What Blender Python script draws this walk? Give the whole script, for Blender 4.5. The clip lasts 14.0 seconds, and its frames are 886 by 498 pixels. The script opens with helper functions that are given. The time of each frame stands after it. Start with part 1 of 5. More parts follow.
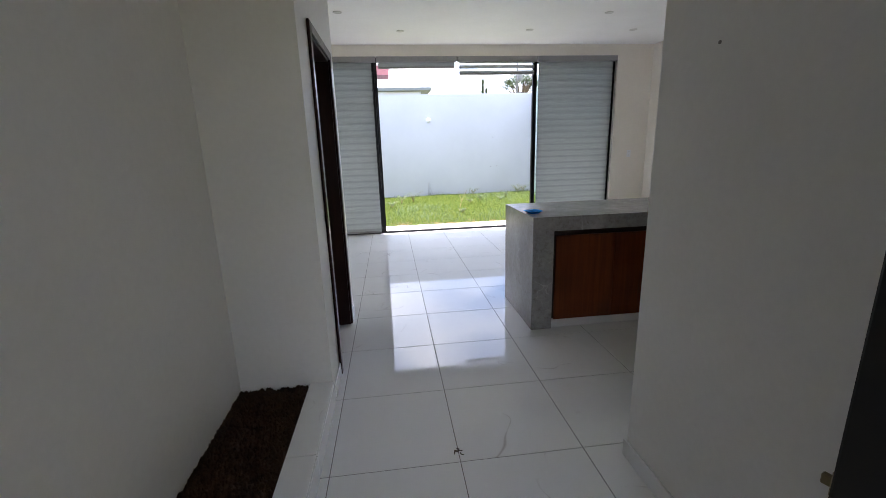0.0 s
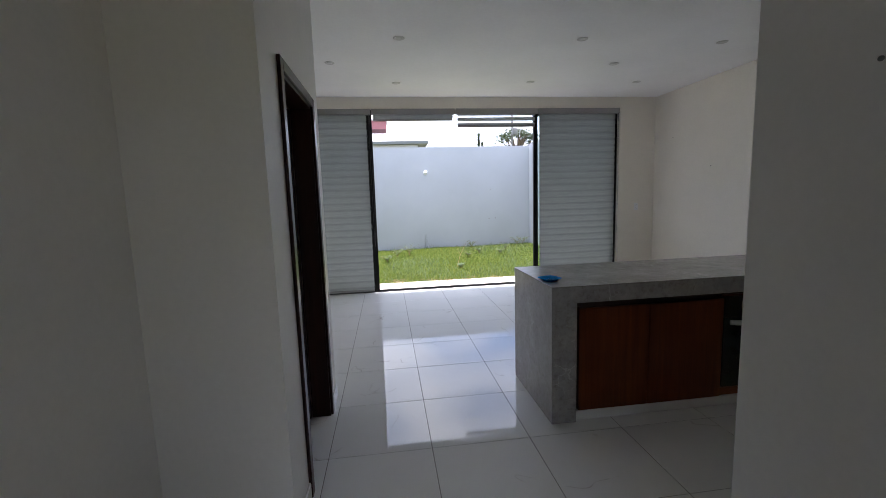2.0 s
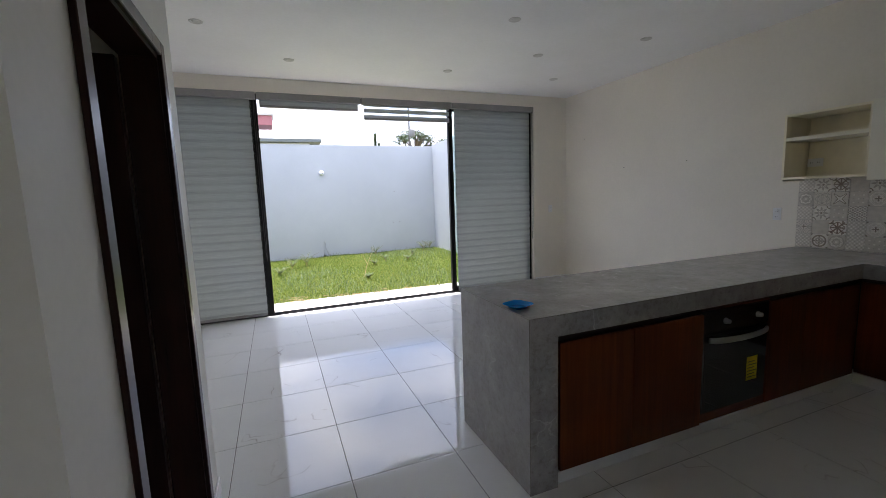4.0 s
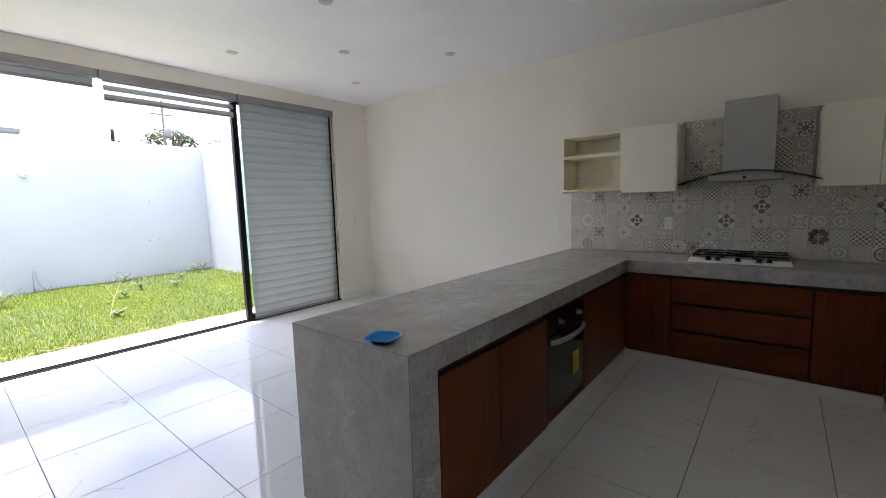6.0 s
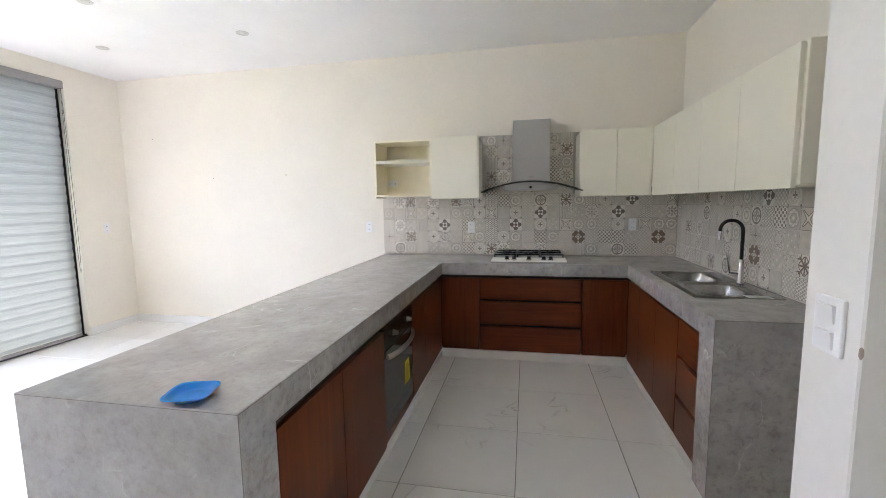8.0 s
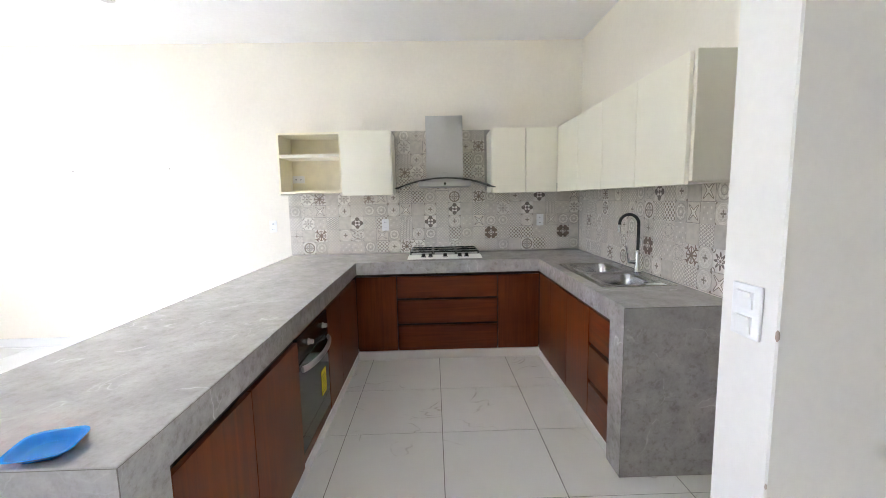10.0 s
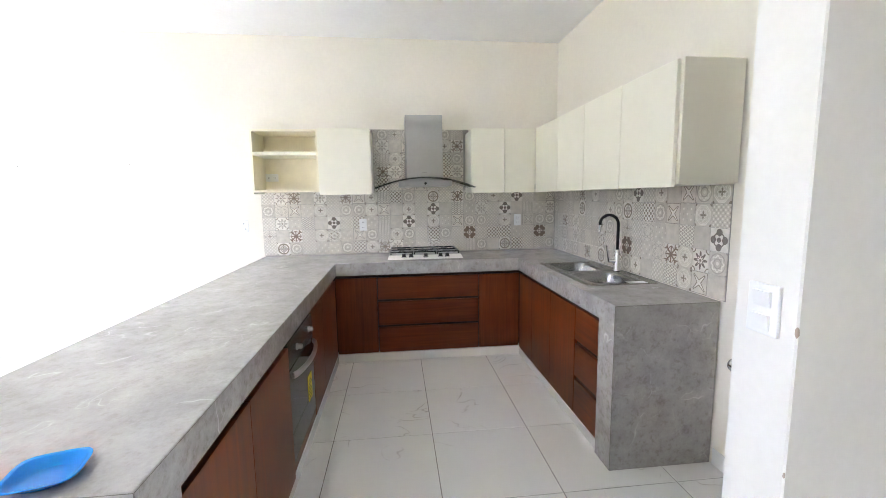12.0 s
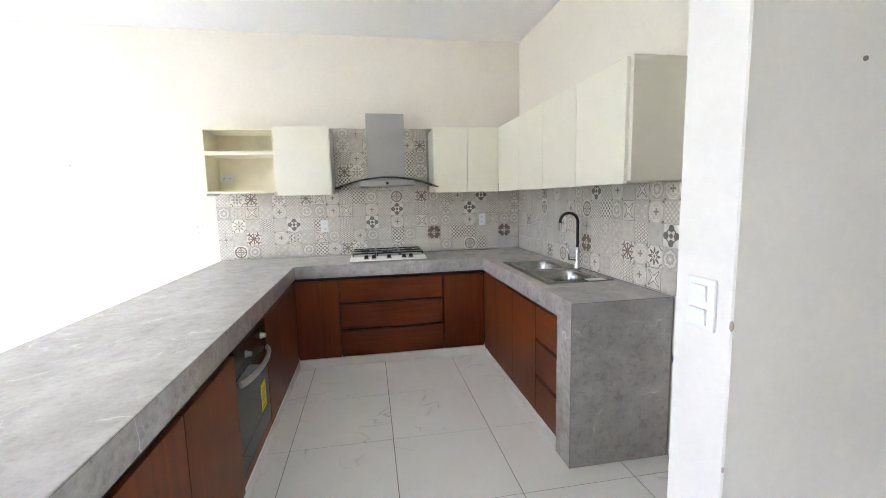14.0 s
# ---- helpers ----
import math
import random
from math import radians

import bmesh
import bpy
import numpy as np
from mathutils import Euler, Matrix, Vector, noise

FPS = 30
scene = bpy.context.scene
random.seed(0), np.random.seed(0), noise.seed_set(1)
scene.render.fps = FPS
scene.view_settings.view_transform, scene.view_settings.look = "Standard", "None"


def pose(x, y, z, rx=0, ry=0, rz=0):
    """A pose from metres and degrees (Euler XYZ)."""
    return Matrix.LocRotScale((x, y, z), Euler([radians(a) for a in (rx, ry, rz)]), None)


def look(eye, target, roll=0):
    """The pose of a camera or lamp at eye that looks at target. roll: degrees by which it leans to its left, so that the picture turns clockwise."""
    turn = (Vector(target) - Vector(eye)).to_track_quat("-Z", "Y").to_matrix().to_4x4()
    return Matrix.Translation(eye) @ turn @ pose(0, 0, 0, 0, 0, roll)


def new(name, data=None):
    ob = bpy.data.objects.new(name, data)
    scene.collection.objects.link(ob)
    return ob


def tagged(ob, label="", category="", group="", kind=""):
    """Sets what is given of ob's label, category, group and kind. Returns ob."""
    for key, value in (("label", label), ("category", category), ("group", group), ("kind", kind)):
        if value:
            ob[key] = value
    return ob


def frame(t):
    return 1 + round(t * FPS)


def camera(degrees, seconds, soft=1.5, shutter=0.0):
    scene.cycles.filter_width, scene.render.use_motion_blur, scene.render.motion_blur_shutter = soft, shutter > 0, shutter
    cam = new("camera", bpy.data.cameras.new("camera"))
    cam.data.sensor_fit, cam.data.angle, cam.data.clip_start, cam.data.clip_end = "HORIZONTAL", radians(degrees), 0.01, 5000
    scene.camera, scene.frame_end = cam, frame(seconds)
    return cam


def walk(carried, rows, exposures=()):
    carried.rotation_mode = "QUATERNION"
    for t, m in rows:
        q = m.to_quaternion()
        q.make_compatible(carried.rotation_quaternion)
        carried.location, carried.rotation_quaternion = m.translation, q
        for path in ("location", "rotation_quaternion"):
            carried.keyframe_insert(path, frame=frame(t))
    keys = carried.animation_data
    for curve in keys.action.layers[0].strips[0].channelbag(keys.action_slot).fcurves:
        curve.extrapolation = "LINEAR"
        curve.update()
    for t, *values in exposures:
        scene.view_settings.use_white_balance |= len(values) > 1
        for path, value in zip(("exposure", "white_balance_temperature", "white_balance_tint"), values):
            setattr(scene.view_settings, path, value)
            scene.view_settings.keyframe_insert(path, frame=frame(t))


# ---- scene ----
cam = camera(93.4, 14.0, soft=0.7)
PATH = [
    (0, (0.351, 3.162, 1.436), (0.581, 5.089, 0.956), -1.7),
    (0.5, (0.334, 3.212, 1.428), (0.623, 5.136, 0.965), -2.1),
    (1, (0.333, 3.324, 1.431), (0.692, 5.246, 1.01), -1.9),
    (1.5, (0.376, 3.532, 1.459), (0.664, 5.488, 1.162), -1.9),
    (2, (0.399, 3.697, 1.477), (0.657, 5.665, 1.227), -1.8),
    (2.2, (0.397, 3.775, 1.479), (0.653, 5.742, 1.228), -1.7),
    (4.3, (0.291, 4.63, 1.482), (1.232, 6.377, 1.232), -1.6),
    (4.5, (0.261, 4.707, 1.479), (1.337, 6.375, 1.232), -1.4),
    (5, (0.209, 4.843, 1.472), (1.367, 6.457, 1.238), -1.7),
    (5.5, (0.27, 4.989, 1.447), (1.605, 6.461, 1.22), -1.5),
    (6, (0.332, 5.074, 1.455), (1.875, 6.328, 1.23), -1.6),
    (6.5, (0.373, 5.144, 1.444), (2.054, 6.205, 1.222), -1.5),
    (7, (0.407, 5.246, 1.453), (2.238, 6.017, 1.229), -0.6),
    (7.5, (0.435, 5.321, 1.465), (2.343, 5.877, 1.238), -0.7),
    (8, (0.452, 5.354, 1.453), (2.401, 5.743, 1.232), -0.9),
    (8.5, (0.458, 5.371, 1.449), (2.432, 5.603, 1.228), -1.1),
    (11, (0.591, 5.502, 1.448), (2.568, 5.339, 1.196), -0.7),
    (11.5, (0.57, 5.552, 1.443), (2.543, 5.336, 1.191), -0.6),
    (12, (0.577, 5.586, 1.458), (2.55, 5.368, 1.21), -0.8),
    (12.5, (0.583, 5.607, 1.459), (2.554, 5.374, 1.213), -1.1),
    (13, (0.574, 5.58, 1.439), (2.538, 5.294, 1.194), -1.2),
    (13.5, (0.58, 5.525, 1.436), (2.536, 5.186, 1.192), -1.2),
    (14, (0.611, 5.486, 1.444), (2.566, 5.145, 1.199), -1.3),
]
EXPO = [(0.0, 2.33, 6420, 17), (0.5, 1.95, 6420, 16.5), (1.0, 1.7, 6370, 16), (1.5, 1.69, 6420, 17), (2.2, 1.72, 6420, 17), (4.3, 1.97, 6530, 17), (5.0, 2.79, 6530, 18), (5.5, 2.89, 6530, 18), (6.0, 2.64, 6550, 18), (6.5, 2.57, 6530, 18), (7.0, 2.85, 6680, 19), (7.5, 3.48, 6680, 19), (8.0, 4.03, 6580, 19), (8.5, 4.15, 6530, 19), (11.0, 4.69, 6430, 18), (14.0, 4.71, 6410, 18)]
walk(cam, [(t, look(eye, target, roll)) for t, eye, target, roll in PATH], EXPO)

# ---- world, sun ----
world = bpy.data.worlds.new("sky")
scene.world = world
world.use_nodes = True
wn, wl = world.node_tree.nodes, world.node_tree.links
wn.clear()
w_out = wn.new("ShaderNodeOutputWorld")
w_bg = wn.new("ShaderNodeBackground")
w_sky = wn.new("ShaderNodeTexSky")
w_sky.sky_type = "NISHITA"
w_sky.sun_disc = False
w_sky.sun_elevation = radians(85)
w_sky.sun_rotation = radians(-35)
w_coord = wn.new("ShaderNodeTexCoord")
w_map = wn.new("ShaderNodeMapping")
w_map.inputs["Scale"].default_value = (1.0, 1.0, 2.2)
w_noise = wn.new("ShaderNodeTexNoise")
w_noise.inputs["Scale"].default_value = 3.6
w_noise.inputs["Detail"].default_value = 7
w_noise.inputs["Roughness"].default_value = 0.55
w_ramp = wn.new("ShaderNodeValToRGB")
w_ramp.color_ramp.elements[0].position = 0.34
w_ramp.color_ramp.elements[1].position = 0.68
w_mix = wn.new("ShaderNodeMix")
w_mix.data_type = "RGBA"
wl.new(w_coord.outputs["Generated"], w_map.inputs["Vector"])
wl.new(w_map.outputs[0], w_noise.inputs["Vector"])
wl.new(w_noise.outputs["Fac"], w_ramp.inputs["Fac"])
wl.new(w_ramp.outputs["Color"], w_mix.inputs["Factor"])
w_blue = wn.new("ShaderNodeMix")
w_blue.data_type = "RGBA"
w_blue.blend_type = "MULTIPLY"
w_blue.inputs["Factor"].default_value = 1.0
w_blue.inputs["B"].default_value = (1.0, 1.12, 1.32, 1)
wl.new(w_sky.outputs[0], w_blue.inputs["A"])
wl.new(w_blue.outputs["Result"], w_mix.inputs["A"])
w_mix.inputs["B"].default_value = (11.3, 11.8, 12.6, 1)
wl.new(w_mix.outputs["Result"], w_bg.inputs["Color"])
w_bg.inputs["Strength"].default_value = 0.095
wl.new(w_bg.outputs[0], w_out.inputs["Surface"])

sun_data = bpy.data.lights.new("sun", "SUN")
sun_data.energy = 5.0
sun_data.angle = radians(4)
sun_data.color = (1.0, 0.98, 0.95)
sun = new("sun", sun_data)
sun.matrix_world = look((0, 2.2, 30), (1.6, 0, 0))
scene.cycles.max_bounces, scene.cycles.diffuse_bounces, scene.cycles.glossy_bounces = 12, 8, 6


# ---- material helpers ----
def mat(name, color=(0.8, 0.8, 0.8), rough=0.5, metal=0.0, spec=0.5):
    m = bpy.data.materials.new(name)
    m.use_nodes = True
    b = m.node_tree.nodes["Principled BSDF"]
    b.inputs["Base Color"].default_value = (*color, 1)
    b.inputs["Roughness"].default_value = rough
    b.inputs["Metallic"].default_value = metal
    b.inputs["Specular IOR Level"].default_value = spec
    return m, m.node_tree, b


def mth(nt, op, a, b=None, c=None):
    n = nt.nodes.new("ShaderNodeMath")
    n.operation = op
    for i, v in enumerate((a, b, c)):
        if v is None:
            continue
        if isinstance(v, (int, float)):
            n.inputs[i].default_value = v
        else:
            nt.links.new(v, n.inputs[i])
    return n.outputs[0]


def coords(nt, scale=(1, 1, 1), kind="Object", shift=0.0):
    """Texture coordinates in metres; shift > 0 moves them by a random amount for each object."""
    tc = nt.nodes.new("ShaderNodeTexCoord")
    mp = nt.nodes.new("ShaderNodeMapping")
    mp.inputs["Scale"].default_value = scale
    nt.links.new(tc.outputs[kind], mp.inputs["Vector"])
    if shift:
        info = nt.nodes.new("ShaderNodeObjectInfo")
        cmb = nt.nodes.new("ShaderNodeCombineXYZ")
        r = mth(nt, "MULTIPLY", info.outputs["Random"], shift)
        nt.links.new(r, cmb.inputs[0])
        nt.links.new(mth(nt, "MULTIPLY", r, 1.7), cmb.inputs[1])
        nt.links.new(mth(nt, "MULTIPLY", r, 0.6), cmb.inputs[2])
        nt.links.new(cmb.outputs[0], mp.inputs["Location"])
    return mp.outputs[0]


def tex_noise(nt, vec, scale, detail=4.0, rough=0.55, dist=0.0):
    n = nt.nodes.new("ShaderNodeTexNoise")
    n.inputs["Scale"].default_value = scale
    n.inputs["Detail"].default_value = detail
    n.inputs["Roughness"].default_value = rough
    n.inputs["Distortion"].default_value = dist
    nt.links.new(vec, n.inputs["Vector"])
    return n.outputs["Fac"]


def ramp(nt, fac, *stops):
    n = nt.nodes.new("ShaderNodeValToRGB")
    e = n.color_ramp.elements
    while len(e) < len(stops):
        e.new(0.5)
    for el, (p, col) in zip(e, stops):
        el.position = p
        el.color = (*col, 1) if len(col) == 3 else col
    nt.links.new(fac, n.inputs["Fac"])
    return n.outputs["Color"]


def mix(nt, fac, a, b, mode="MIX"):
    n = nt.nodes.new("ShaderNodeMix")
    n.data_type = "RGBA"
    n.blend_type = mode
    for key, v in (("Factor", fac), ("A", a), ("B", b)):
        if isinstance(v, (int, float)):
            n.inputs[key].default_value = v
        elif isinstance(v, tuple):
            n.inputs[key].default_value = (*v, 1)
        else:
            nt.links.new(v, n.inputs[key])
    return n.outputs["Result"]


def relief(nt, b, height, strength=0.2, dist=0.002):
    n = nt.nodes.new("ShaderNodeBump")
    n.inputs["Strength"].default_value = strength
    n.inputs["Distance"].default_value = dist
    nt.links.new(height, n.inputs["Height"])
    nt.links.new(n.outputs[0], b.inputs["Normal"])


def grey(v):
    return (v, v, v)


def paint(name, color, rough=0.55, bump=0.12):
    """Rolled wall paint with faint blotches."""
    m, nt, b = mat(name, color, rough, spec=0.35)
    v = coords(nt)
    blot = ramp(nt, tex_noise(nt, v, 0.9, 5, 0.6), (0.3, tuple(c * 0.95 for c in color)), (0.7, tuple(min(1, c * 1.03) for c in color)))
    fine = ramp(nt, tex_noise(nt, v, 35, 3), (0.3, grey(0.97)), (0.7, grey(1.0)))
    nt.links.new(mix(nt, 1.0, blot, fine, "MULTIPLY"), b.inputs["Base Color"])
    relief(nt, b, tex_noise(nt, v, 160, 3), bump, 0.001)
    return m


def plain(name, color, rough=0.4, metal=0.0, wear=0.08, scale=30, spec=0.5):
    """A simple surface with a little unevenness in colour and gloss."""
    m, nt, b = mat(name, color, rough, metal, spec)
    v = coords(nt)
    f = tex_noise(nt, v, scale, 4)
    nt.links.new(ramp(nt, f, (0.25, tuple(c * (1 - wear) for c in color)), (0.75, tuple(min(1, c * (1 + wear)) for c in color))), b.inputs["Base Color"])
    g = tex_noise(nt, v, scale * 0.2, 3)
    nt.links.new(mth(nt, "MULTIPLY_ADD", g, rough * 0.4, rough * 0.8), b.inputs["Roughness"])
    return m


WALL = paint("cream_wall_paint", (0.87, 0.824, 0.738))
HALLPAINT = paint("white_wall_paint", (0.83, 0.81, 0.775))
CEIL = paint("white_ceiling_paint", (0.89, 0.89, 0.895), 0.7)
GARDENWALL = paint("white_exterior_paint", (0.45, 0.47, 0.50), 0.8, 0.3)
LACQUER = plain("cream_lacquer", (0.87, 0.84, 0.715), 0.32, wear=0.02, scale=6)
CREAMBOARD = plain("cream_board", (0.88, 0.82, 0.65), 0.5, wear=0.05, scale=10)
STEEL = plain("brushed_steel", (0.50, 0.50, 0.50), 0.3, 1.0, 0.025, 40)
SINKSTEEL = plain("sink_steel", (0.40, 0.40, 0.40), 0.24, 1.0, 0.08, 60)
DARKGREY = plain("dark_grey_metal", (0.10, 0.10, 0.10), 0.6, 0.0, 0.1, 10)
CHROME = plain("chrome", (0.75, 0.75, 0.76), 0.12, 1.0, 0.03, 20)
BLACK = plain("black_enamel", (0.012, 0.012, 0.013), 0.3, 0.0, 0.2, 30)
RUBBER = plain("black_rubber", (0.012, 0.012, 0.012), 0.55, 0.0, 0.2, 60)
ALU = plain("black_aluminium", (0.010, 0.010, 0.011), 0.5, 0.0, 0.2, 20, 0.22)
PLASTIC = plain("white_plastic", (0.86, 0.865, 0.87), 0.35, 0.0, 0.03, 20)
SLOT = plain("dark_slot", (0.05, 0.05, 0.05), 0.6)
CASSETTE = plain("grey_blind_cassette", (0.30, 0.295, 0.29), 0.6, 0.0, 0.06, 60)
BLUE = plain("blue_plastic", (0.0, 0.24, 0.74), 0.08, 0.0, 0.04, 15, 0.3)
KNOBSTEEL = plain("knob_steel", (0.30, 0.30, 0.30), 0.35, 1.0, 0.05, 60)
YELLOW = plain("yellow_paper", (0.85, 0.70, 0.02), 0.6)
WHITEENAMEL = plain("white_cooktop_glass", (0.78, 0.77, 0.73), 0.15, 0.0, 0.02, 10)
LABELINK = plain("dark_print", (0.10, 0.09, 0.02), 0.6)
GREYINK = plain("grey_print", (0.35, 0.35, 0.35), 0.5)
CONCRETE = plain("pale_concrete", (0.46, 0.43, 0.385), 0.85, 0.0, 0.38, 9)
BRASS = plain("worn_brass", (0.30, 0.24, 0.15), 0.4, 1.0, 0.15, 30)
HOLEPLUG = plain("grey_wall_plug", (0.22, 0.21, 0.20), 0.7)
LENS = plain("lamp_lens", (0.62, 0.62, 0.60), 0.3, 0.0, 0.03, 20)
LAMPRING = plain("white_lamp_ring", (0.62, 0.61, 0.60), 0.4, 0.0, 0.03, 20)


def wood(name, dark, light, along, rough=0.33):
    """Stained veneer, the grain along one axis."""
    m, nt, b = mat(name, light, rough, spec=0.2)
    s = [34, 34, 34]
    s[along] = 1.6
    v = coords(nt, tuple(s), shift=40)
    g = tex_noise(nt, v, 1.0, 6, 0.62, 0.6)
    v2 = coords(nt, (1.2, 1.2, 1.2), shift=25)
    blot = tex_noise(nt, v2, 2.4, 3)
    c = ramp(nt, g, (0.28, dark), (0.72, light))
    c = mix(nt, 1.0, c, ramp(nt, blot, (0.3, grey(0.78)), (0.7, grey(1.12))), "MULTIPLY")
    nt.links.new(c, b.inputs["Base Color"])
    nt.links.new(mth(nt, "MULTIPLY_ADD", g, 0.14, rough - 0.07), b.inputs["Roughness"])
    relief(nt, b, g, 0.12, 0.0006)
    return m


WOOD_V = wood("red_brown_veneer_upright", (0.104, 0.025, 0.007), (0.205, 0.050, 0.0125), 2)
WOOD_E = wood("red_brown_veneer_lying", (0.098, 0.023, 0.0065), (0.19, 0.045, 0.0115), 1)
WOOD_X = wood("red_brown_veneer_lying_x", (0.098, 0.023, 0.0065), (0.19, 0.045, 0.0115), 0)
CARCASS = plain("dark_carcass", (0.022, 0.008, 0.005), 0.6)
DOORWOOD = wood("dark_stained_door_wood", (0.012, 0.004, 0.003), (0.032, 0.010, 0.007), 2, 0.3)


def stone(name, grain, web, vein):
    """Grey marble-look slab: soft clouds, grain, a pale web and a few thin wandering veins."""
    m, nt, b = mat(name, grey(0.36), 0.3)
    v = coords(nt, (1, 1, 1), "Object")
    big = tex_noise(nt, v, 3.4, 5, 0.6, 0.9)
    mid = tex_noise(nt, v, 9, 5, 0.6)
    spk = tex_noise(nt, v, 90, 3, 0.6)
    c = ramp(nt, big, (0.28, (0.352, 0.341, 0.332)), (0.5, (0.402, 0.390, 0.380)), (0.75, (0.455, 0.443, 0.434)))
    c = mix(nt, 1.0, c, ramp(nt, mid, (0.30, grey(1 - 0.15 * grain)), (0.5, grey(1.0)), (0.70, grey(1 + 0.10 * grain))), "MULTIPLY")
    fine = tex_noise(nt, v, 28, 6, 0.68)
    c = mix(nt, 1.0, c, ramp(nt, fine, (0.34, (1 - 0.22 * grain, 1 - 0.25 * grain, 1 - 0.28 * grain)), (0.47, grey(0.99)), (0.66, grey(1 + 0.09 * grain))), "MULTIPLY")
    vor = nt.nodes.new("ShaderNodeTexVoronoi")
    vor.feature = "DISTANCE_TO_EDGE"
    vor.inputs["Scale"].default_value = 7.5
    warp = nt.nodes.new("ShaderNodeTexNoise")
    warp.inputs["Scale"].default_value = 6.0
    warp.inputs["Detail"].default_value = 5
    nt.links.new(v, warp.inputs["Vector"])
    shift_ = nt.nodes.new("ShaderNodeVectorMath")
    shift_.operation = "MULTIPLY_ADD"
    shift_.inputs[1].default_value = (0.22, 0.22, 0.22)
    nt.links.new(warp.outputs["Color"], shift_.inputs[0])
    nt.links.new(v, shift_.inputs[2])
    nt.links.new(shift_.outputs[0], vor.inputs["Vector"])
    crack = mth(nt, "MAXIMUM", mth(nt, "SUBTRACT", 1.0, mth(nt, "DIVIDE", vor.outputs["Distance"], 0.028)), 0.0)
    patch = mth(nt, "MINIMUM", mth(nt, "MULTIPLY", mth(nt, "MAXIMUM", mth(nt, "SUBTRACT", tex_noise(nt, v, 2.2, 4, 0.6), 0.49), 0.0), 7.0), 1.0)
    c = mix(nt, mth(nt, "MULTIPLY", mth(nt, "MULTIPLY", crack, patch), web), c, (0.60, 0.59, 0.58))
    c = mix(nt, 1.0, c, ramp(nt, spk, (0.30, grey(0.95)), (0.65, grey(1.03))), "MULTIPLY")
    for sc, off, wid, soft_, gate, amt in ((1.0, 0.0, 0.0034, 0.018, 0.53, vein), (1.7, 0.005, 0.0050, 0.026, 0.56, vein)):
        n = tex_noise(nt, v, sc, 4.5, 0.58, 0.4)
        d = mth(nt, "ABSOLUTE", mth(nt, "SUBTRACT", n, 0.5 + off))
        line = mth(nt, "MAXIMUM", mth(nt, "SUBTRACT", 1.0, mth(nt, "DIVIDE", d, wid)), 0.0)
        halo = mth(nt, "MAXIMUM", mth(nt, "SUBTRACT", 1.0, mth(nt, "DIVIDE", d, soft_)), 0.0)
        where = mth(nt, "MINIMUM", mth(nt, "MULTIPLY", mth(nt, "MAXIMUM", mth(nt, "SUBTRACT", tex_noise(nt, v, 3.1 + sc, 5, 0.6), gate), 0.0), 9.0), 1.0)
        c = mix(nt, mth(nt, "MULTIPLY", mth(nt, "MULTIPLY", halo, where), 0.24), c, (0.56, 0.55, 0.54))
        c = mix(nt, mth(nt, "MULTIPLY", mth(nt, "MULTIPLY", line, where), amt), c, (0.68, 0.67, 0.66))
    nt.links.new(c, b.inputs["Base Color"])
    nt.links.new(mth(nt, "MULTIPLY_ADD", mid, 0.12, 0.18), b.inputs["Roughness"])
    relief(nt, b, mid, 0.03, 0.001)
    return m


STONE = stone("grey_marble_slab", 0.5, 0.34, 0.55)
STONE_MOTTLED = stone("mottled_grey_marble_slab", 0.95, 0.9, 0.9)


def floor_tile_material(name, base, rough):
    """Polished marble-look porcelain: faint clouds and long thin broken veins, no two tiles alike."""
    m, nt, b = mat(name, base, rough, spec=0.5)
    v = coords(nt, (1, 1, 1), "Object", shift=90)
    cloud = tex_noise(nt, v, 2.2, 4, 0.55, 0.4)
    c = ramp(nt, cloud, (0.25, tuple(k * 0.965 for k in base)), (0.75, tuple(k * 1.02 for k in base)))
    n = tex_noise(nt, v, 1.0, 3.4, 0.55, 0.6)
    d = mth(nt, "ABSOLUTE", mth(nt, "SUBTRACT", n, 0.54))
    line = mth(nt, "MAXIMUM", mth(nt, "SUBTRACT", 1.0, mth(nt, "DIVIDE", d, 0.0034)), 0.0)
    wide = mth(nt, "MAXIMUM", mth(nt, "SUBTRACT", 1.0, mth(nt, "DIVIDE", d, 0.022)), 0.0)
    gate = mth(nt, "MINIMUM", mth(nt, "MULTIPLY", mth(nt, "MAXIMUM", mth(nt, "SUBTRACT", tex_noise(nt, v, 3.0, 4, 0.6), 0.51), 0.0), 8.0), 1.0)
    c = mix(nt, mth(nt, "MULTIPLY", mth(nt, "MULTIPLY", wide, gate), 0.10), c, (0.52, 0.50, 0.48))
    c = mix(nt, mth(nt, "MULTIPLY", mth(nt, "MULTIPLY", line, gate), 0.65), c, (0.40, 0.35, 0.33))
    nt.links.new(c, b.inputs["Base Color"])
    smear = tex_noise(nt, coords(nt, (1, 1, 1), "Object", shift=30), 3.0, 4, 0.6)
    nt.links.new(mth(nt, "MULTIPLY_ADD", smear, 0.04, rough - 0.02), b.inputs["Roughness"])
    return m


FLOORTILE = floor_tile_material("white_marble_tile", (0.85, 0.85, 0.845), 0.04)
GROUT = plain("floor_grout", (0.17, 0.16, 0.155), 0.85, 0.0, 0.15, 60)
WALLGROUT = plain("wall_grout", (0.42, 0.40, 0.37), 0.85, 0.0, 0.1, 60)


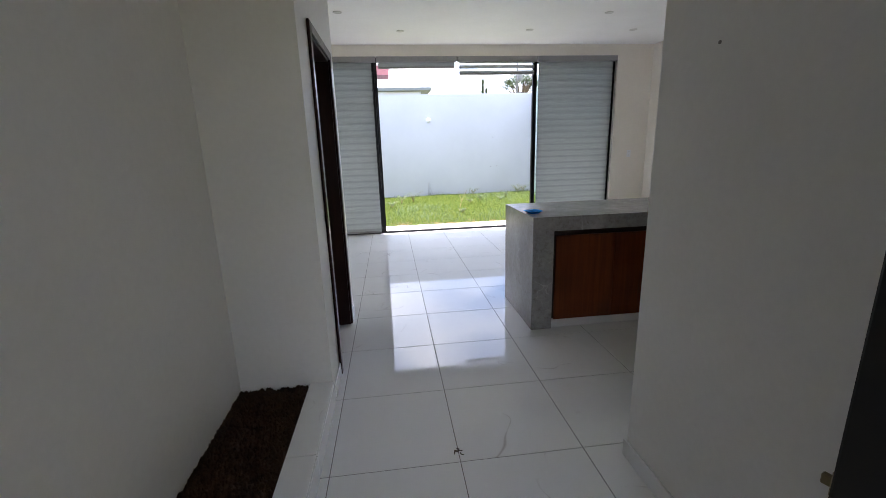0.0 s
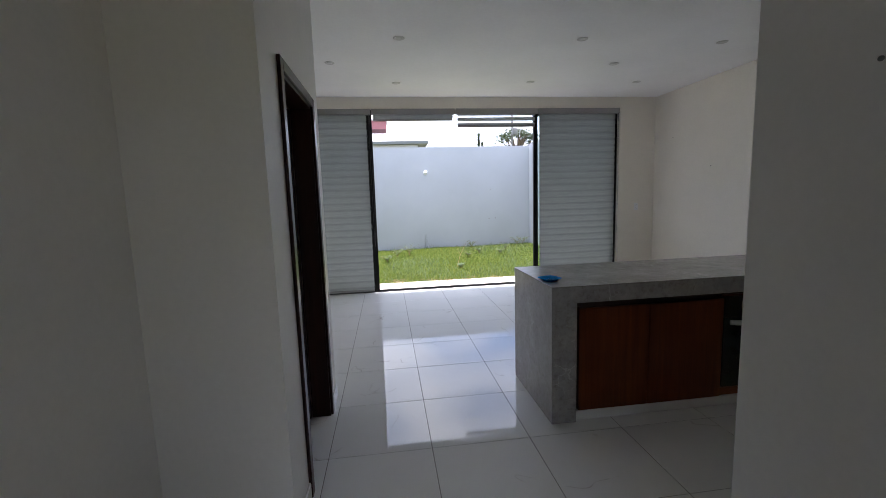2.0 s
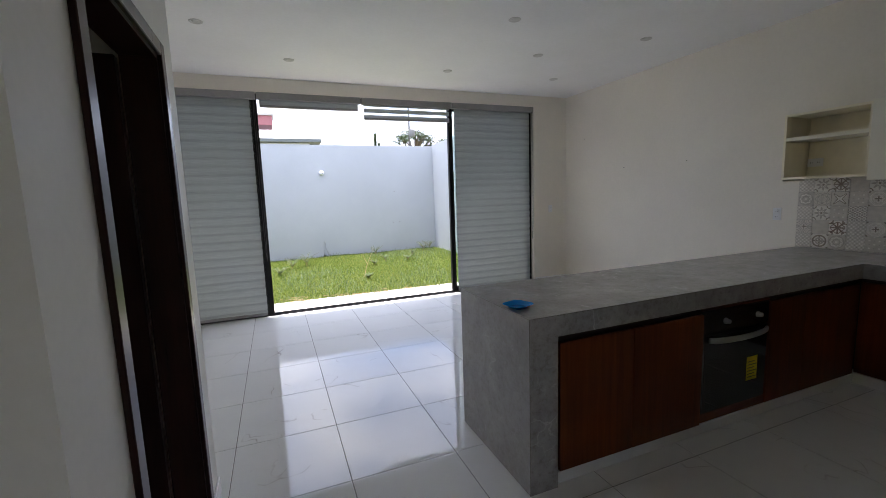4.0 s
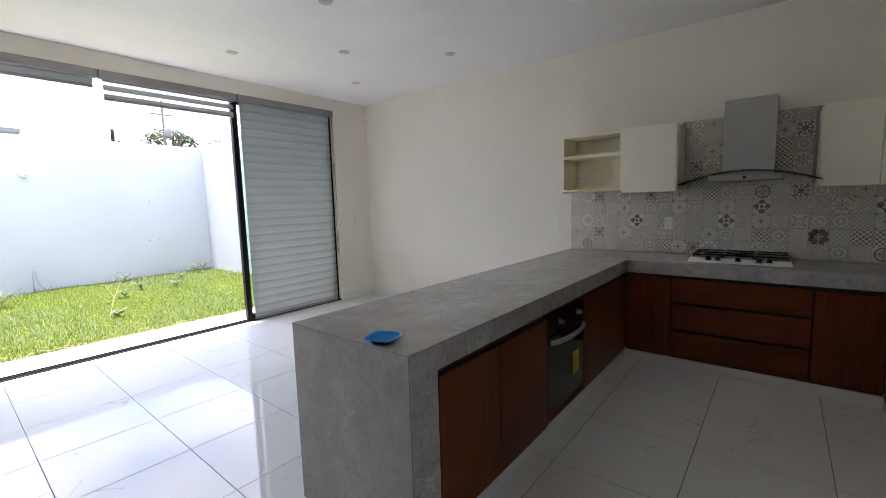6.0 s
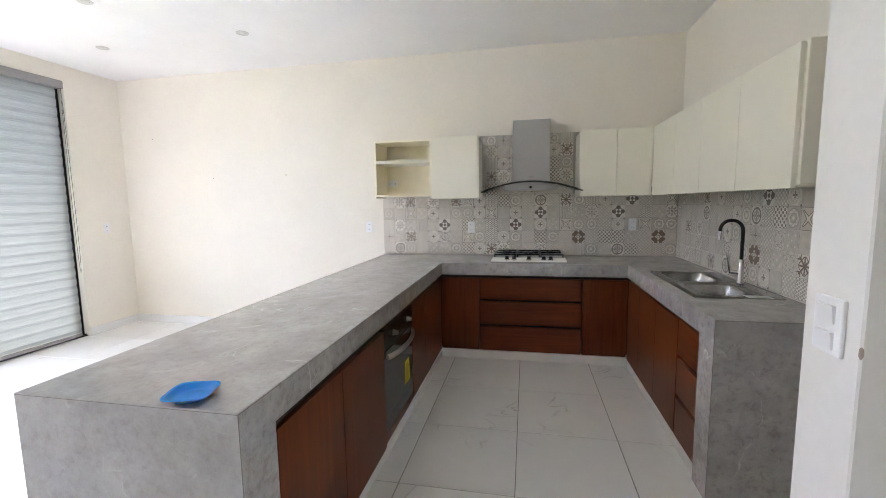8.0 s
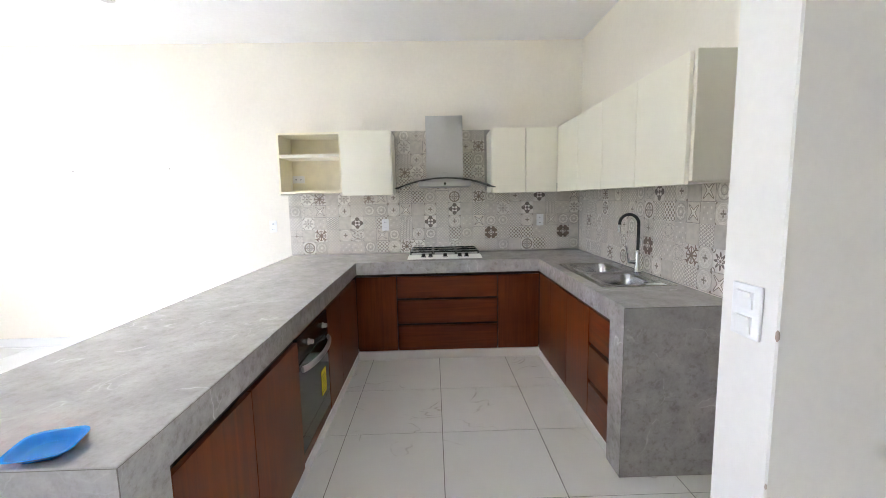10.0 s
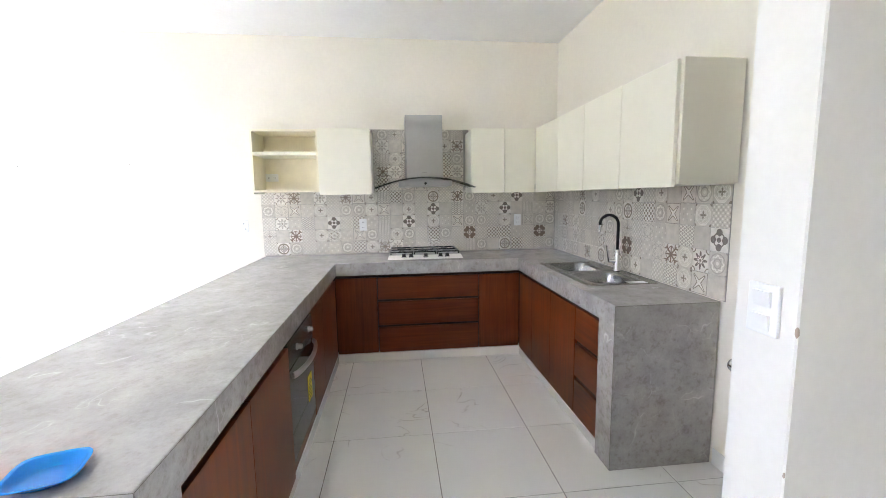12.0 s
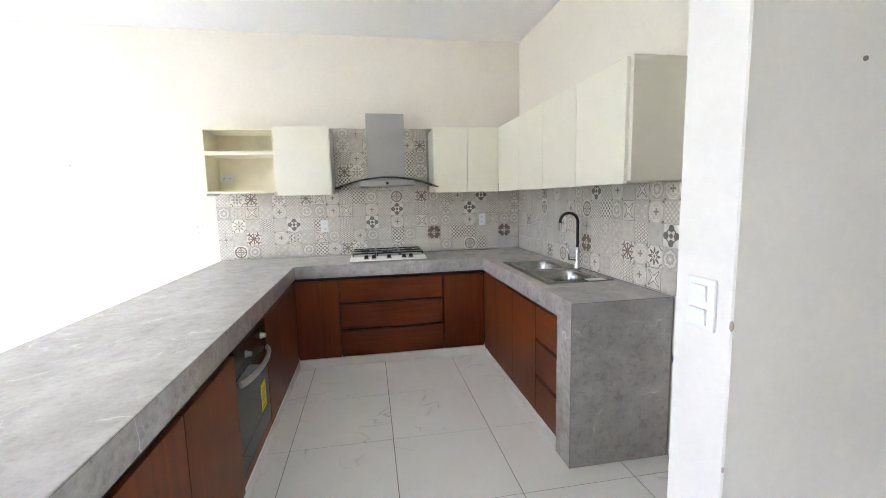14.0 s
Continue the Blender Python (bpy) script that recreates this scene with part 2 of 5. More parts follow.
def blind_fabric():
    """Woven shade cloth: slubby weave lines, lets some daylight through."""
    m, nt, b = mat("grey_woven_shade", (0.40, 0.41, 0.42), 0.85, spec=0.1)
    v = coords(nt)
    vs = coords(nt, (6, 6, 260))
    weave = tex_noise(nt, vs, 1.0, 3, 0.6)
    streak = tex_noise(nt, coords(nt, (1.2, 1.2, 26)), 1.0, 4, 0.6)
    c = ramp(nt, weave, (0.3, (0.34, 0.365, 0.365)), (0.7, (0.475, 0.50, 0.495)))
    c = mix(nt, 1.0, c, ramp(nt, streak, (0.3, grey(0.92)), (0.7, grey(1.05))), "MULTIPLY")
    sep = nt.nodes.new("ShaderNodeSeparateXYZ")
    nt.links.new(v, sep.inputs[0])
    wob = tex_noise(nt, coords(nt, (2.5, 2.5, 14)), 1.0, 3, 0.6)
    dense = mth(nt, "SINE", mth(nt, "MULTIPLY_ADD", wob, 2.2, mth(nt, "MULTIPLY", sep.outputs[2], 61.6)))
    c = mix(nt, 1.0, c, ramp(nt, mth(nt, "MULTIPLY_ADD", dense, 0.5, 0.5), (0.30, grey(1.03)), (0.70, grey(1.0)), (0.97, grey(0.86))), "MULTIPLY")
    nt.links.new(c, b.inputs["Base Color"])
    relief(nt, b, weave, 0.3, 0.001)
    tr = nt.nodes.new("ShaderNodeBsdfTranslucent")
    nt.links.new(c, tr.inputs["Color"])
    mx = nt.nodes.new("ShaderNodeMixShader")
    mx.inputs[0].default_value = 0.13
    nt.links.new(b.outputs[0], mx.inputs[1])
    nt.links.new(tr.outputs[0], mx.inputs[2])
    nt.links.new(mx.outputs[0], nt.nodes["Material Output"].inputs["Surface"])
    return m


FABRIC = blind_fabric()


def glass(name, tint=(0.93, 0.97, 0.96)):
    m = bpy.data.materials.new(name)
    m.use_nodes = True
    nt = m.node_tree
    nt.nodes.clear()
    out = nt.nodes.new("ShaderNodeOutputMaterial")
    g = nt.nodes.new("ShaderNodeBsdfGlass")
    g.inputs["Color"].default_value = (*tint, 1)
    g.inputs["Roughness"].default_value = 0.0
    g.inputs["IOR"].default_value = 1.45
    nt.links.new(g.outputs[0], out.inputs["Surface"])
    return m


GLASS = glass("clear_glass")
VISORGLASS = glass("smoked_visor_glass", (0.78, 0.80, 0.80))
OVENGLASS = plain("dark_oven_glass", (0.016, 0.02, 0.02), 0.06, 0.0, 0.1, 10)


def leaf_material(name, a, b_, c_):
    m, nt, b = mat(name, a, 0.6, spec=0.25)
    geo = nt.nodes.new("ShaderNodeNewGeometry")
    col = ramp(nt, geo.outputs["Random Per Island"], (0.0, a), (0.55, b_), (1.0, c_))
    nt.links.new(col, b.inputs["Base Color"])
    tr = nt.nodes.new("ShaderNodeBsdfTranslucent")
    nt.links.new(col, tr.inputs["Color"])
    mx = nt.nodes.new("ShaderNodeMixShader")
    mx.inputs[0].default_value = 0.35
    nt.links.new(b.outputs[0], mx.inputs[1])
    nt.links.new(tr.outputs[0], mx.inputs[2])
    nt.links.new(mx.outputs[0], nt.nodes["Material Output"].inputs["Surface"])
    return m


GRASS = leaf_material("lawn_grass", (0.046, 0.090, 0.009), (0.098, 0.150, 0.016), (0.19, 0.205, 0.045))
WEED = leaf_material("weed_leaves", (0.07, 0.11, 0.045), (0.12, 0.17, 0.085), (0.19, 0.235, 0.13))
TREELEAF = leaf_material("tree_leaves", (0.018, 0.030, 0.013), (0.032, 0.052, 0.022), (0.055, 0.08, 0.036))
DRYSTEM = plain("dry_stems", (0.30, 0.22, 0.12), 0.9, 0.0, 0.2, 40)
BARK = plain("bark", (0.10, 0.075, 0.05), 0.9, 0.0, 0.3, 12)


def earth_material(name, a, b_, scale):
    m, nt, b = mat(name, a, 0.95, spec=0.1)
    v = coords(nt)
    f = tex_noise(nt, v, scale, 8, 0.7)
    g = tex_noise(nt, v, scale * 9, 5, 0.7)
    c = mix(nt, 1.0, ramp(nt, f, (0.3, a), (0.7, b_)), ramp(nt, g, (0.3, grey(0.6)), (0.7, grey(1.3))), "MULTIPLY")
    nt.links.new(c, b.inputs["Base Color"])
    relief(nt, b, g, 0.8, 0.01)
    return m


SOIL = earth_material("dark_brown_soil", (0.036, 0.018, 0.011), (0.10, 0.052, 0.028), 22)
LAWNSOIL = earth_material("lawn_earth", (0.075, 0.085, 0.025), (0.12, 0.145, 0.032), 3)
FARGROUND = earth_material("far_ground", (0.10, 0.13, 0.05), (0.22, 0.19, 0.12), 0.2)


# ---- geometry helpers ----
origin = {}


def box(bm, x0, x1, y0, y1, z0, z1):
    vs = [bm.verts.new((x, y, z)) for z in (z0, z1) for y in (y0, y1) for x in (x0, x1)]
    for f in ((0, 2, 3, 1), (4, 5, 7, 6), (0, 1, 5, 4), (1, 3, 7, 5), (3, 2, 6, 7), (2, 0, 4, 6)):
        bm.faces.new([vs[i] for i in f])
    return vs


def boxes(*bs, bevel=0.0, seg=1):
    bm = bmesh.new()
    for b in bs:
        box(bm, *b)
    if bevel:
        bmesh.ops.bevel(bm, geom=bm.edges[:], offset=bevel, segments=seg, profile=0.5, affect="EDGES")
    return bm


def cyl(bm, p0, p1, r0, r1=None, n=20):
    p0, p1 = Vector(p0), Vector(p1)
    d = p1 - p0
    m = Matrix.Translation((p0 + p1) / 2) @ d.to_track_quat("Z", "Y").to_matrix().to_4x4()
    bmesh.ops.create_cone(bm, cap_ends=True, segments=n, radius1=r0, radius2=r0 if r1 is None else r1, depth=d.length, matrix=m)
    return bm


def tube(bm, pts, r, n=12):
    """A round tube along points."""
    pts = [Vector(p) for p in pts]
    rings = []
    for i, p in enumerate(pts):
        d = (pts[min(i + 1, len(pts) - 1)] - pts[max(i - 1, 0)]).normalized()
        q = d.to_track_quat("Z", "Y")
        rr = r[i] if isinstance(r, (list, tuple)) else r
        rings.append([bm.verts.new(p + q @ Vector((rr * math.cos(a * 2 * math.pi / n), rr * math.sin(a * 2 * math.pi / n), 0))) for a in range(n)])
    for a, b in zip(rings, rings[1:]):
        for i in range(n):
            bm.faces.new((a[i], a[(i + 1) % n], b[(i + 1) % n], b[i]))
    bm.faces.new(rings[0][::-1])
    bm.faces.new(rings[-1])
    return bm


def lathe(bm, profile, centre, axis="Z", n=28):
    """Turned shape: profile of (radius, height) round an axis."""
    turn = {"Z": Matrix(), "X": pose(0, 0, 0, 0, 90, 0), "-X": pose(0, 0, 0, 0, -90, 0), "Y": pose(0, 0, 0, -90, 0, 0), "-Y": pose(0, 0, 0, 90, 0, 0)}[axis]
    m = Matrix.Translation(centre) @ turn
    rings = [[bm.verts.new(m @ Vector((r * math.cos(k * 2 * math.pi / n), r * math.sin(k * 2 * math.pi / n), h))) for k in range(n)] for r, h in profile]
    for a, b in zip(rings, rings[1:]):
        for i in range(n):
            bm.faces.new((a[i], a[(i + 1) % n], b[(i + 1) % n], b[i]))
    bm.faces.new(rings[0][::-1])
    bm.faces.new(rings[-1])
    return bm


def smooth(bm, angle=35):
    for f in bm.faces:
        f.smooth = True
    for e in bm.edges:
        if len(e.link_faces) == 2 and e.calc_face_angle(0) > radians(angle):
            e.smooth = False
    return bm


def to_mesh(name, bm, material, at=(0, 0, 0)):
    bmesh.ops.recalc_face_normals(bm, faces=bm.faces[:])
    bmesh.ops.translate(bm, verts=bm.verts[:], vec=-Vector(at))
    me = bpy.data.meshes.new(name)
    bm.to_mesh(me)
    bm.free()
    me.materials.append(material)
    return me


def thing(name, at, label, category, group="", kind=""):
    ob = new(name)
    ob.location = at
    ob.empty_display_size = 0.1
    origin[ob] = Vector(at)
    return tagged(ob, label, category, group, kind)


def solid(name, bm, material, label="", category="", group="", kind="", at=(0, 0, 0)):
    """A thing or piece of the setting that is one mesh."""
    ob = new(name, to_mesh(name, bm, material, at))
    ob.location = at
    origin[ob] = Vector(at)
    return tagged(ob, label, category, group, kind)


def part(name, bm, material, parent, label=""):
    ob = new(name, to_mesh(name, bm, material, origin[parent]))
    ob.parent = parent
    origin[ob] = origin[parent]
    return tagged(ob, label)


def structure(name, bm, material, label, category):
    return solid(name, bm, material, label, category, kind="structure")

# ---- the large structure ----
EAST, NORTH, SOUTH, WEST, TOP = 4.852, 10.245, 3.913, -1.35, 2.98
BOXX = -0.05            # face of the store-room wall that holds the dark door
STUB0, STUB1, STUBY = 1.372, 1.545, 4.718
WIN0, WIN1, WINTOP = -1.105, 4.228, 2.812

structure("wall_east", boxes((EAST, EAST + 0.15, 2.6, NORTH + 0.15, -0.1, TOP)), WALL, "cream painted living room and kitchen wall", "wall")
structure("wall_north", boxes((WIN1, EAST, NORTH, NORTH + 0.15, -0.1, TOP), (WEST, WIN0, NORTH, NORTH + 0.15, -0.1, TOP),
                              (WIN0, WIN1, NORTH, NORTH + 0.15, WINTOP, TOP)), WALL, "cream wall round the wide garden opening", "wall")
structure("wall_west", boxes((WEST - 0.15, WEST, 5.4, NORTH + 0.15, -0.1, TOP)), WALL, "plain cream side wall of living room", "wall")
structure("wall_south", boxes((STUB1, 1.63, SOUTH - 0.15, SOUTH, -0.1, TOP), (2.38, EAST, SOUTH - 0.15, SOUTH, -0.1, TOP),
                              (1.63, 2.38, SOUTH - 0.15, SOUTH, 2.1, TOP)), WALL, "cream kitchen wall behind the sink", "wall")
structure("wall_stub", boxes((STUB0, STUB1, 2.75, STUBY, -0.1, TOP), bevel=0.004), HALLPAINT, "white painted wall end with a light switch", "wall")
structure("wall_hall", boxes((-0.71, -0.56, 2.75, 5.40, -0.1, TOP)), HALLPAINT, "white painted hall wall above the planter", "wall")
structure("wall_store_south", boxes((WEST, BOXX, 5.40, 5.52, -0.1, TOP)), HALLPAINT, "white painted wall at the planter's end", "wall")
structure("wall_store_door", boxes((-0.17, BOXX, 5.52, 5.737, -0.1, TOP), (-0.17, BOXX, 6.513, 6.80, -0.1, TOP), (-0.17, BOXX, 5.737, 6.513, 2.07, TOP)),
          HALLPAINT, "white painted wall round the dark doorway", "wall")
structure("wall_store_north", boxes((WEST, -0.17, 6.68, 6.80, -0.1, TOP)), WALL, "plain cream wall of the store room", "wall")
structure("wall_entrance", boxes((-0.71, 0.36, 2.6, 2.75, -0.1, TOP), (1.26, EAST, 2.6, 2.75, -0.1, TOP), (0.36, 1.26, 2.6, 2.75, 2.1, TOP)), HALLPAINT, "white wall round the entrance door", "wall")
structure("ceiling", boxes((WEST - 0.15, EAST + 0.15, 2.6, NORTH + 0.15, TOP, TOP + 0.2)), CEIL, "smooth white painted ceiling", "ceiling")
floor_ob = structure("floor", boxes((WEST, EAST, 2.6, NORTH + 0.15, -0.1, -0.002)), GROUT, "glossy white marble-look tiled floor", "floor")
# Unseen roof and side walls, added to cut the daylight coming through the entrance.
structure("porch_roof", boxes((-1.2, 2.4, -0.4, 2.6, 2.4, 2.55)), HALLPAINT, "added unseen white roof that dims the entrance light", "roof")
structure("porch_wall", boxes((-1.2, -1.05, -0.4, 2.6, -0.1, 2.4), (2.25, 2.4, -0.4, 2.6, -0.1, 2.4)), HALLPAINT, "added unseen white walls that dim the entrance light", "wall")


def skirting(name, *bs):
    return structure(name, boxes(*bs, bevel=0.002), FLOORTILE, "white tile skirting along the wall", "baseboard")


skirting("baseboard_east", (EAST - 0.012, EAST - 0.001, 6.90, NORTH - 0.001, 0.001, 0.09))
skirting("baseboard_north", (WIN1 + 0.01, EAST - 0.013, NORTH - 0.012, NORTH - 0.001, 0.001, 0.09))
skirting("baseboard_stub", (STUB0 - 0.012, STUB0 - 0.001, 2.76, STUBY + 0.011, 0.001, 0.085), (STUB0 - 0.001, STUB1, STUBY + 0.001, STUBY + 0.011, 0.001, 0.085))
skirting("baseboard_store", (BOXX + 0.001, BOXX + 0.012, 5.42, 5.69, 0.001, 0.085), (BOXX + 0.001, BOXX + 0.012, 6.56, 6.81, 0.001, 0.085))
skirting("baseboard_south", (2.40, 2.51, SOUTH + 0.001, SOUTH + 0.011, 0.001, 0.09))

# white tiled plinth under the kitchen units
structure("plinth", boxes((1.55, 4.845, 6.128, 6.83, 0.001, 0.066), (4.212, 4.845, 4.0, 6.127, 0.001, 0.079), (2.692, 4.205, 3.94, 4.488, 0.001, 0.062), bevel=0.002),
          FLOORTILE, "white tiled plinth under the kitchen cabinets", "plinth")


# ---- garden opening: sliding frames ----
window = thing("window_1", (1.57, 10.37, 0), "wide black aluminium sliding garden door, slid open", "window", kind="structure")
part("track", boxes((WIN0, WIN1, NORTH + 0.035, NORTH + 0.15, -0.02, 0.010), (WIN0, WIN1, NORTH + 0.055, NORTH + 0.065, 0.010, 0.022), (WIN0, WIN1, NORTH + 0.105, NORTH + 0.115, 0.010, 0.022)), ALU, window)
part("head", boxes((WIN0, WIN1, NORTH + 0.08, NORTH + 0.15, WINTOP - 0.05, WINTOP - 0.001)), ALU, window)
part("jamb", boxes((WIN1 - 0.035, WIN1 - 0.001, NORTH + 0.08, NORTH + 0.15, 0.012, WINTOP - 0.05), bevel=0.002), ALU, window)
part("jamb", boxes((WIN0 + 0.001, WIN0 + 0.035, NORTH + 0.08, NORTH + 0.15, 0.012, WINTOP - 0.05), bevel=0.002), ALU, window)


def sliding_leaf(x0, x1, y):
    z0, z1, s = 0.024, WINTOP - 0.052, 0.066
    fr = part("sliding_leaf", boxes((x0, x0 + s, y, y + 0.036, z0, z1), (x1 - s, x1, y, y + 0.036, z0, z1), (x0 + s, x1 - s, y, y + 0.036, z0, z0 + 0.06), (x0 + s, x1 - s, y, y + 0.036, z1 - 0.05, z1)), ALU, window)
    pane = part("pane", boxes((x0 + s - 0.005, x1 - s + 0.005, y + 0.015, y + 0.021, z0 + 0.055, z1 - 0.045)), GLASS, fr)
    pane.visible_shadow = False
    return fr


part("interlock", boxes((0.132, 0.2315, NORTH + 0.1025, NORTH + 0.1075, 0.03, WINTOP - 0.055)), ALU, window)
sliding_leaf(WIN0 + 0.037, 0.2305, NORTH + 0.108)
sliding_leaf(WIN0 + 0.08, 0.232, NORTH + 0.066)
sliding_leaf(2.80, WIN1 - 0.037, NORTH + 0.108)
sliding_leaf(2.79, WIN1 - 0.08, NORTH + 0.066)


# ---- blinds ----
def shade_sheet(x0, x1, z0, z1, y, pitch=0.102, seed=0):
    """Banded shade cloth: shallow soft bands, scalloped at the sides."""
    rnd = random.Random(seed)
    bm = bmesh.new()
    rows, z = [], z1
    nx = 14
    ph = rnd.uniform(0, 6)
    while z > z0 + 0.001:
        h = min(pitch * rnd.uniform(0.96, 1.04), z - z0)
        tilt = rnd.uniform(0.8, 1.2)
        for f, o in ((0.0, 0.0), (0.10, -0.001), (0.35, -0.002), (0.65, -0.0024), (0.90, -0.0016)):
            row = []
            for k in range(nx + 1):
                u = k / nx
                bow = 0.0012 * math.sin(4.0 * u + ph + z * 1.3)
                side_ = (0.006 * math.sin(math.pi * f) - 0.003) * (-1 if k == 0 else 1) if k in (0, nx) else 0.0
                row.append(bm.verts.new((x0 + (x1 - x0) * u + side_, y + o * tilt + bow, z - f * h)))
            rows.append(row)
        z -= h
    rows.append([bm.verts.new((x0 + (x1 - x0) * k / nx, y, z0)) for k in range(nx + 1)])
    for a, b in zip(rows, rows[1:]):
        for k in range(nx):
            bm.faces.new((a[k], a[k + 1], b[k + 1], b[k]))
    for f in bm.faces:
        f.smooth = True
    return bm


def blind(x0, x1, bands, rail_z, label, cords=(), seed=0, inset=0.03):
    ob = thing("roller_blind", ((x0 + x1) / 2, NORTH + 0.035, WINTOP - 0.09), label, "window blind", "blinds over the garden opening")
    part("cassette", boxes((x0, x1, NORTH - 0.02, NORTH + 0.055, WINTOP - 0.085, WINTOP - 0.003), bevel=0.006, seg=2), CASSETTE, ob)
    for z0, z1 in bands:
        sh = part("shade", shade_sheet(x0 + 0.03, x1 - inset, z0, z1, NORTH + 0.03, seed=seed), FABRIC, ob)
    part("bottom_rail", boxes((x0 + 0.03, x1 - inset, NORTH + 0.018, NORTH + 0.040, rail_z, rail_z + 0.032), bevel=0.006, seg=2), CASSETTE, ob)
    for cx in cords:
        bm = bmesh.new()
        pts = [(cx + 0.012 * math.cos(a), NORTH - 0.012 + 0.004 * math.sin(a * 2), 1.75 + 1.02 * math.sin(a)) for a in [k * math.pi / 12 for k in range(25)]]
        part("pull_cord", tube(bm, pts, 0.002, 6), DARKGREY, ob)
    return ob


blind(WIN0, 0.222, [(0.05, 2.732)], 0.02, "lowered grey woven roller blind over the garden glass", cords=(0.20,), seed=1, inset=0.072)
blind(0.232, 1.505, [(2.665, 2.732)], 2.635, "rolled-up grey woven roller blind at opening's head", seed=2)
blind(1.52, 2.825, [(2.707, 2.732), (2.627, 2.682), (2.557, 2.597)], 2.532, "nearly rolled-up grey banded blind at opening's head", seed=3)
blind(2.84, 4.215, [(0.05, 2.732)], 0.02, "lowered grey woven roller blind beside cream wall", cords=(4.19,), seed=4, inset=0.055)


# ---- ceiling downlights ----
def downlight(x, y):
    ob = thing("downlight", (x, y, TOP), "small round recessed ceiling downlight, switched off", "ceiling light", "ceiling downlights")
    bm = bmesh.new()
    lathe(bm, [(0.033, -0.001), (0.036, -0.004), (0.050, -0.006), (0.054, -0.003), (0.055, 0.0)], (x, y, TOP))
    part("ring", smooth(bm), LAMPRING, ob)
    bm = bmesh.new()
    lathe(bm, [(0.004, -0.0035), (0.020, -0.003), (0.0325, -0.0015)], (x, y, TOP))
    part("lens", smooth(bm), LENS, ob)
    return ob


for lx, ly in ((0.59, 7.89), (2.40, 7.83), (3.94, 7.84), (0.60, 9.46), (2.41, 9.38), (3.94, 9.35), (-0.15, 8.65), (3.16, 8.58)):
    downlight(lx, ly)


# ---- store-room doorway, dark door standing open ----
door = thing("door_1", (BOXX - 0.06, 6.12, 0), "dark stained wooden door standing open into a dark room", "door", kind="structure")
part("casing", boxes((BOXX + 0.001, BOXX + 0.018, 5.688, 5.744, 0.002, 2.118), (BOXX + 0.001, BOXX + 0.018, 6.506, 6.562, 0.002, 2.118), (BOXX + 0.001, BOXX + 0.018, 5.744, 6.506, 2.063, 2.118), bevel=0.003), DOORWOOD, door)
part("jamb_lining", boxes((-0.171, BOXX + 0.001, 5.738, 5.756, 0.002, 2.05), (-0.171, BOXX + 0.001, 6.494, 6.512, 0.002, 2.05), (-0.171, BOXX + 0.001, 5.738, 6.512, 2.05, 2.069)), DOORWOOD, door)
leaf = part("leaf", boxes((-0.90, -0.175, 6.453, 6.491, 0.01, 2.04), bevel=0.003), DOORWOOD, door)
part("strike_plate", boxes((-0.62, -0.585, 6.449, 6.4525, 0.93, 1.02), bevel=0.001), BRASS, leaf)
bm = bmesh.new()
lathe(bm, [(0.012, 0), (0.011, 0.03), (0.024, 0.04), (0.027, 0.055), (0.018, 0.068)], (-0.84, 6.4525, 1.0), "-Y", 18)
part("knob", smooth(bm), BRASS, leaf)


# ---- planter in the hall ----
planter = thing("planter_bed", (-0.3, 4.4, 0), "tiled floor planter filled with dark brown soil", "planter", kind="structure")
part("curb", boxes((-0.175, -0.048, 3.4, 5.398, 0.001, 0.118)), GROUT, planter)
for k in range(4):
    y1 = 5.396 - 0.6 * k
    y0 = max(3.4, y1 - 0.597)
    part("curb_tile", boxes((-0.178, -0.044, y0, y1, 0.119, 0.127), bevel=0.0015), FLOORTILE, planter)
    part("riser_tile", boxes((-0.047, -0.039, y0, y1, 0.002, 0.1185), bevel=0.0015), FLOORTILE, planter)
bm = bmesh.new()
nxs, nys = 60, 260
grid = [[bm.verts.new((-0.56 + 0.385 * i / nxs, 3.4 + 1.999 * j / nys, 0.105 + 0.035 * (noise.noise(Vector((i * 0.15, j * 0.15, 0))) * 0.5 + noise.noise(Vector((i * 0.55, j * 0.55, 4))) * 0.45 + 0.45 * random.random()))) for j in range(nys + 1)] for i in range(nxs + 1)]
for i in range(nxs):
    for j in range(nys):
        bm.faces.new((grid[i][j], grid[i + 1][j], grid[i + 1][j + 1], grid[i][j + 1]))
part("soil", bm, SOIL, planter, "dark crumbly brown soil")


# ---- entrance door, swung inwards ----
entrance = thing("door_2", (1.25, 2.77, 0), "black entrance door swung open into the hall", "door", kind="structure")
hinge, free = Vector((1.25, 2.76)), Vector((0.929, 3.574))
along = (free - hinge).normalized()
side = Vector((along.y, -along.x))
bm = boxes((0, (free - hinge).length, 0, 0.042, 0.01, 2.08), bevel=0.003)
turn = Matrix(((along.x, side.x, 0, hinge.x), (along.y, side.y, 0, hinge.y), (0, 0, 1, 0), (0, 0, 0, 1)))
bm.transform(turn)
leaf2 = part("leaf", bm, plain("black_door_lacquer", (0.006, 0.005, 0.005), 0.6, spec=0.2), entrance)
bm = boxes(((free - hinge).length - 0.002, (free - hinge).length + 0.004, 0.013, 0.029, 0.938, 0.978), ((free - hinge).length + 0.004, (free - hinge).length + 0.016, 0.016, 0.026, 0.950, 0.966), bevel=0.0015)
bm.transform(turn)
part("latch", bm, BRASS, leaf2)


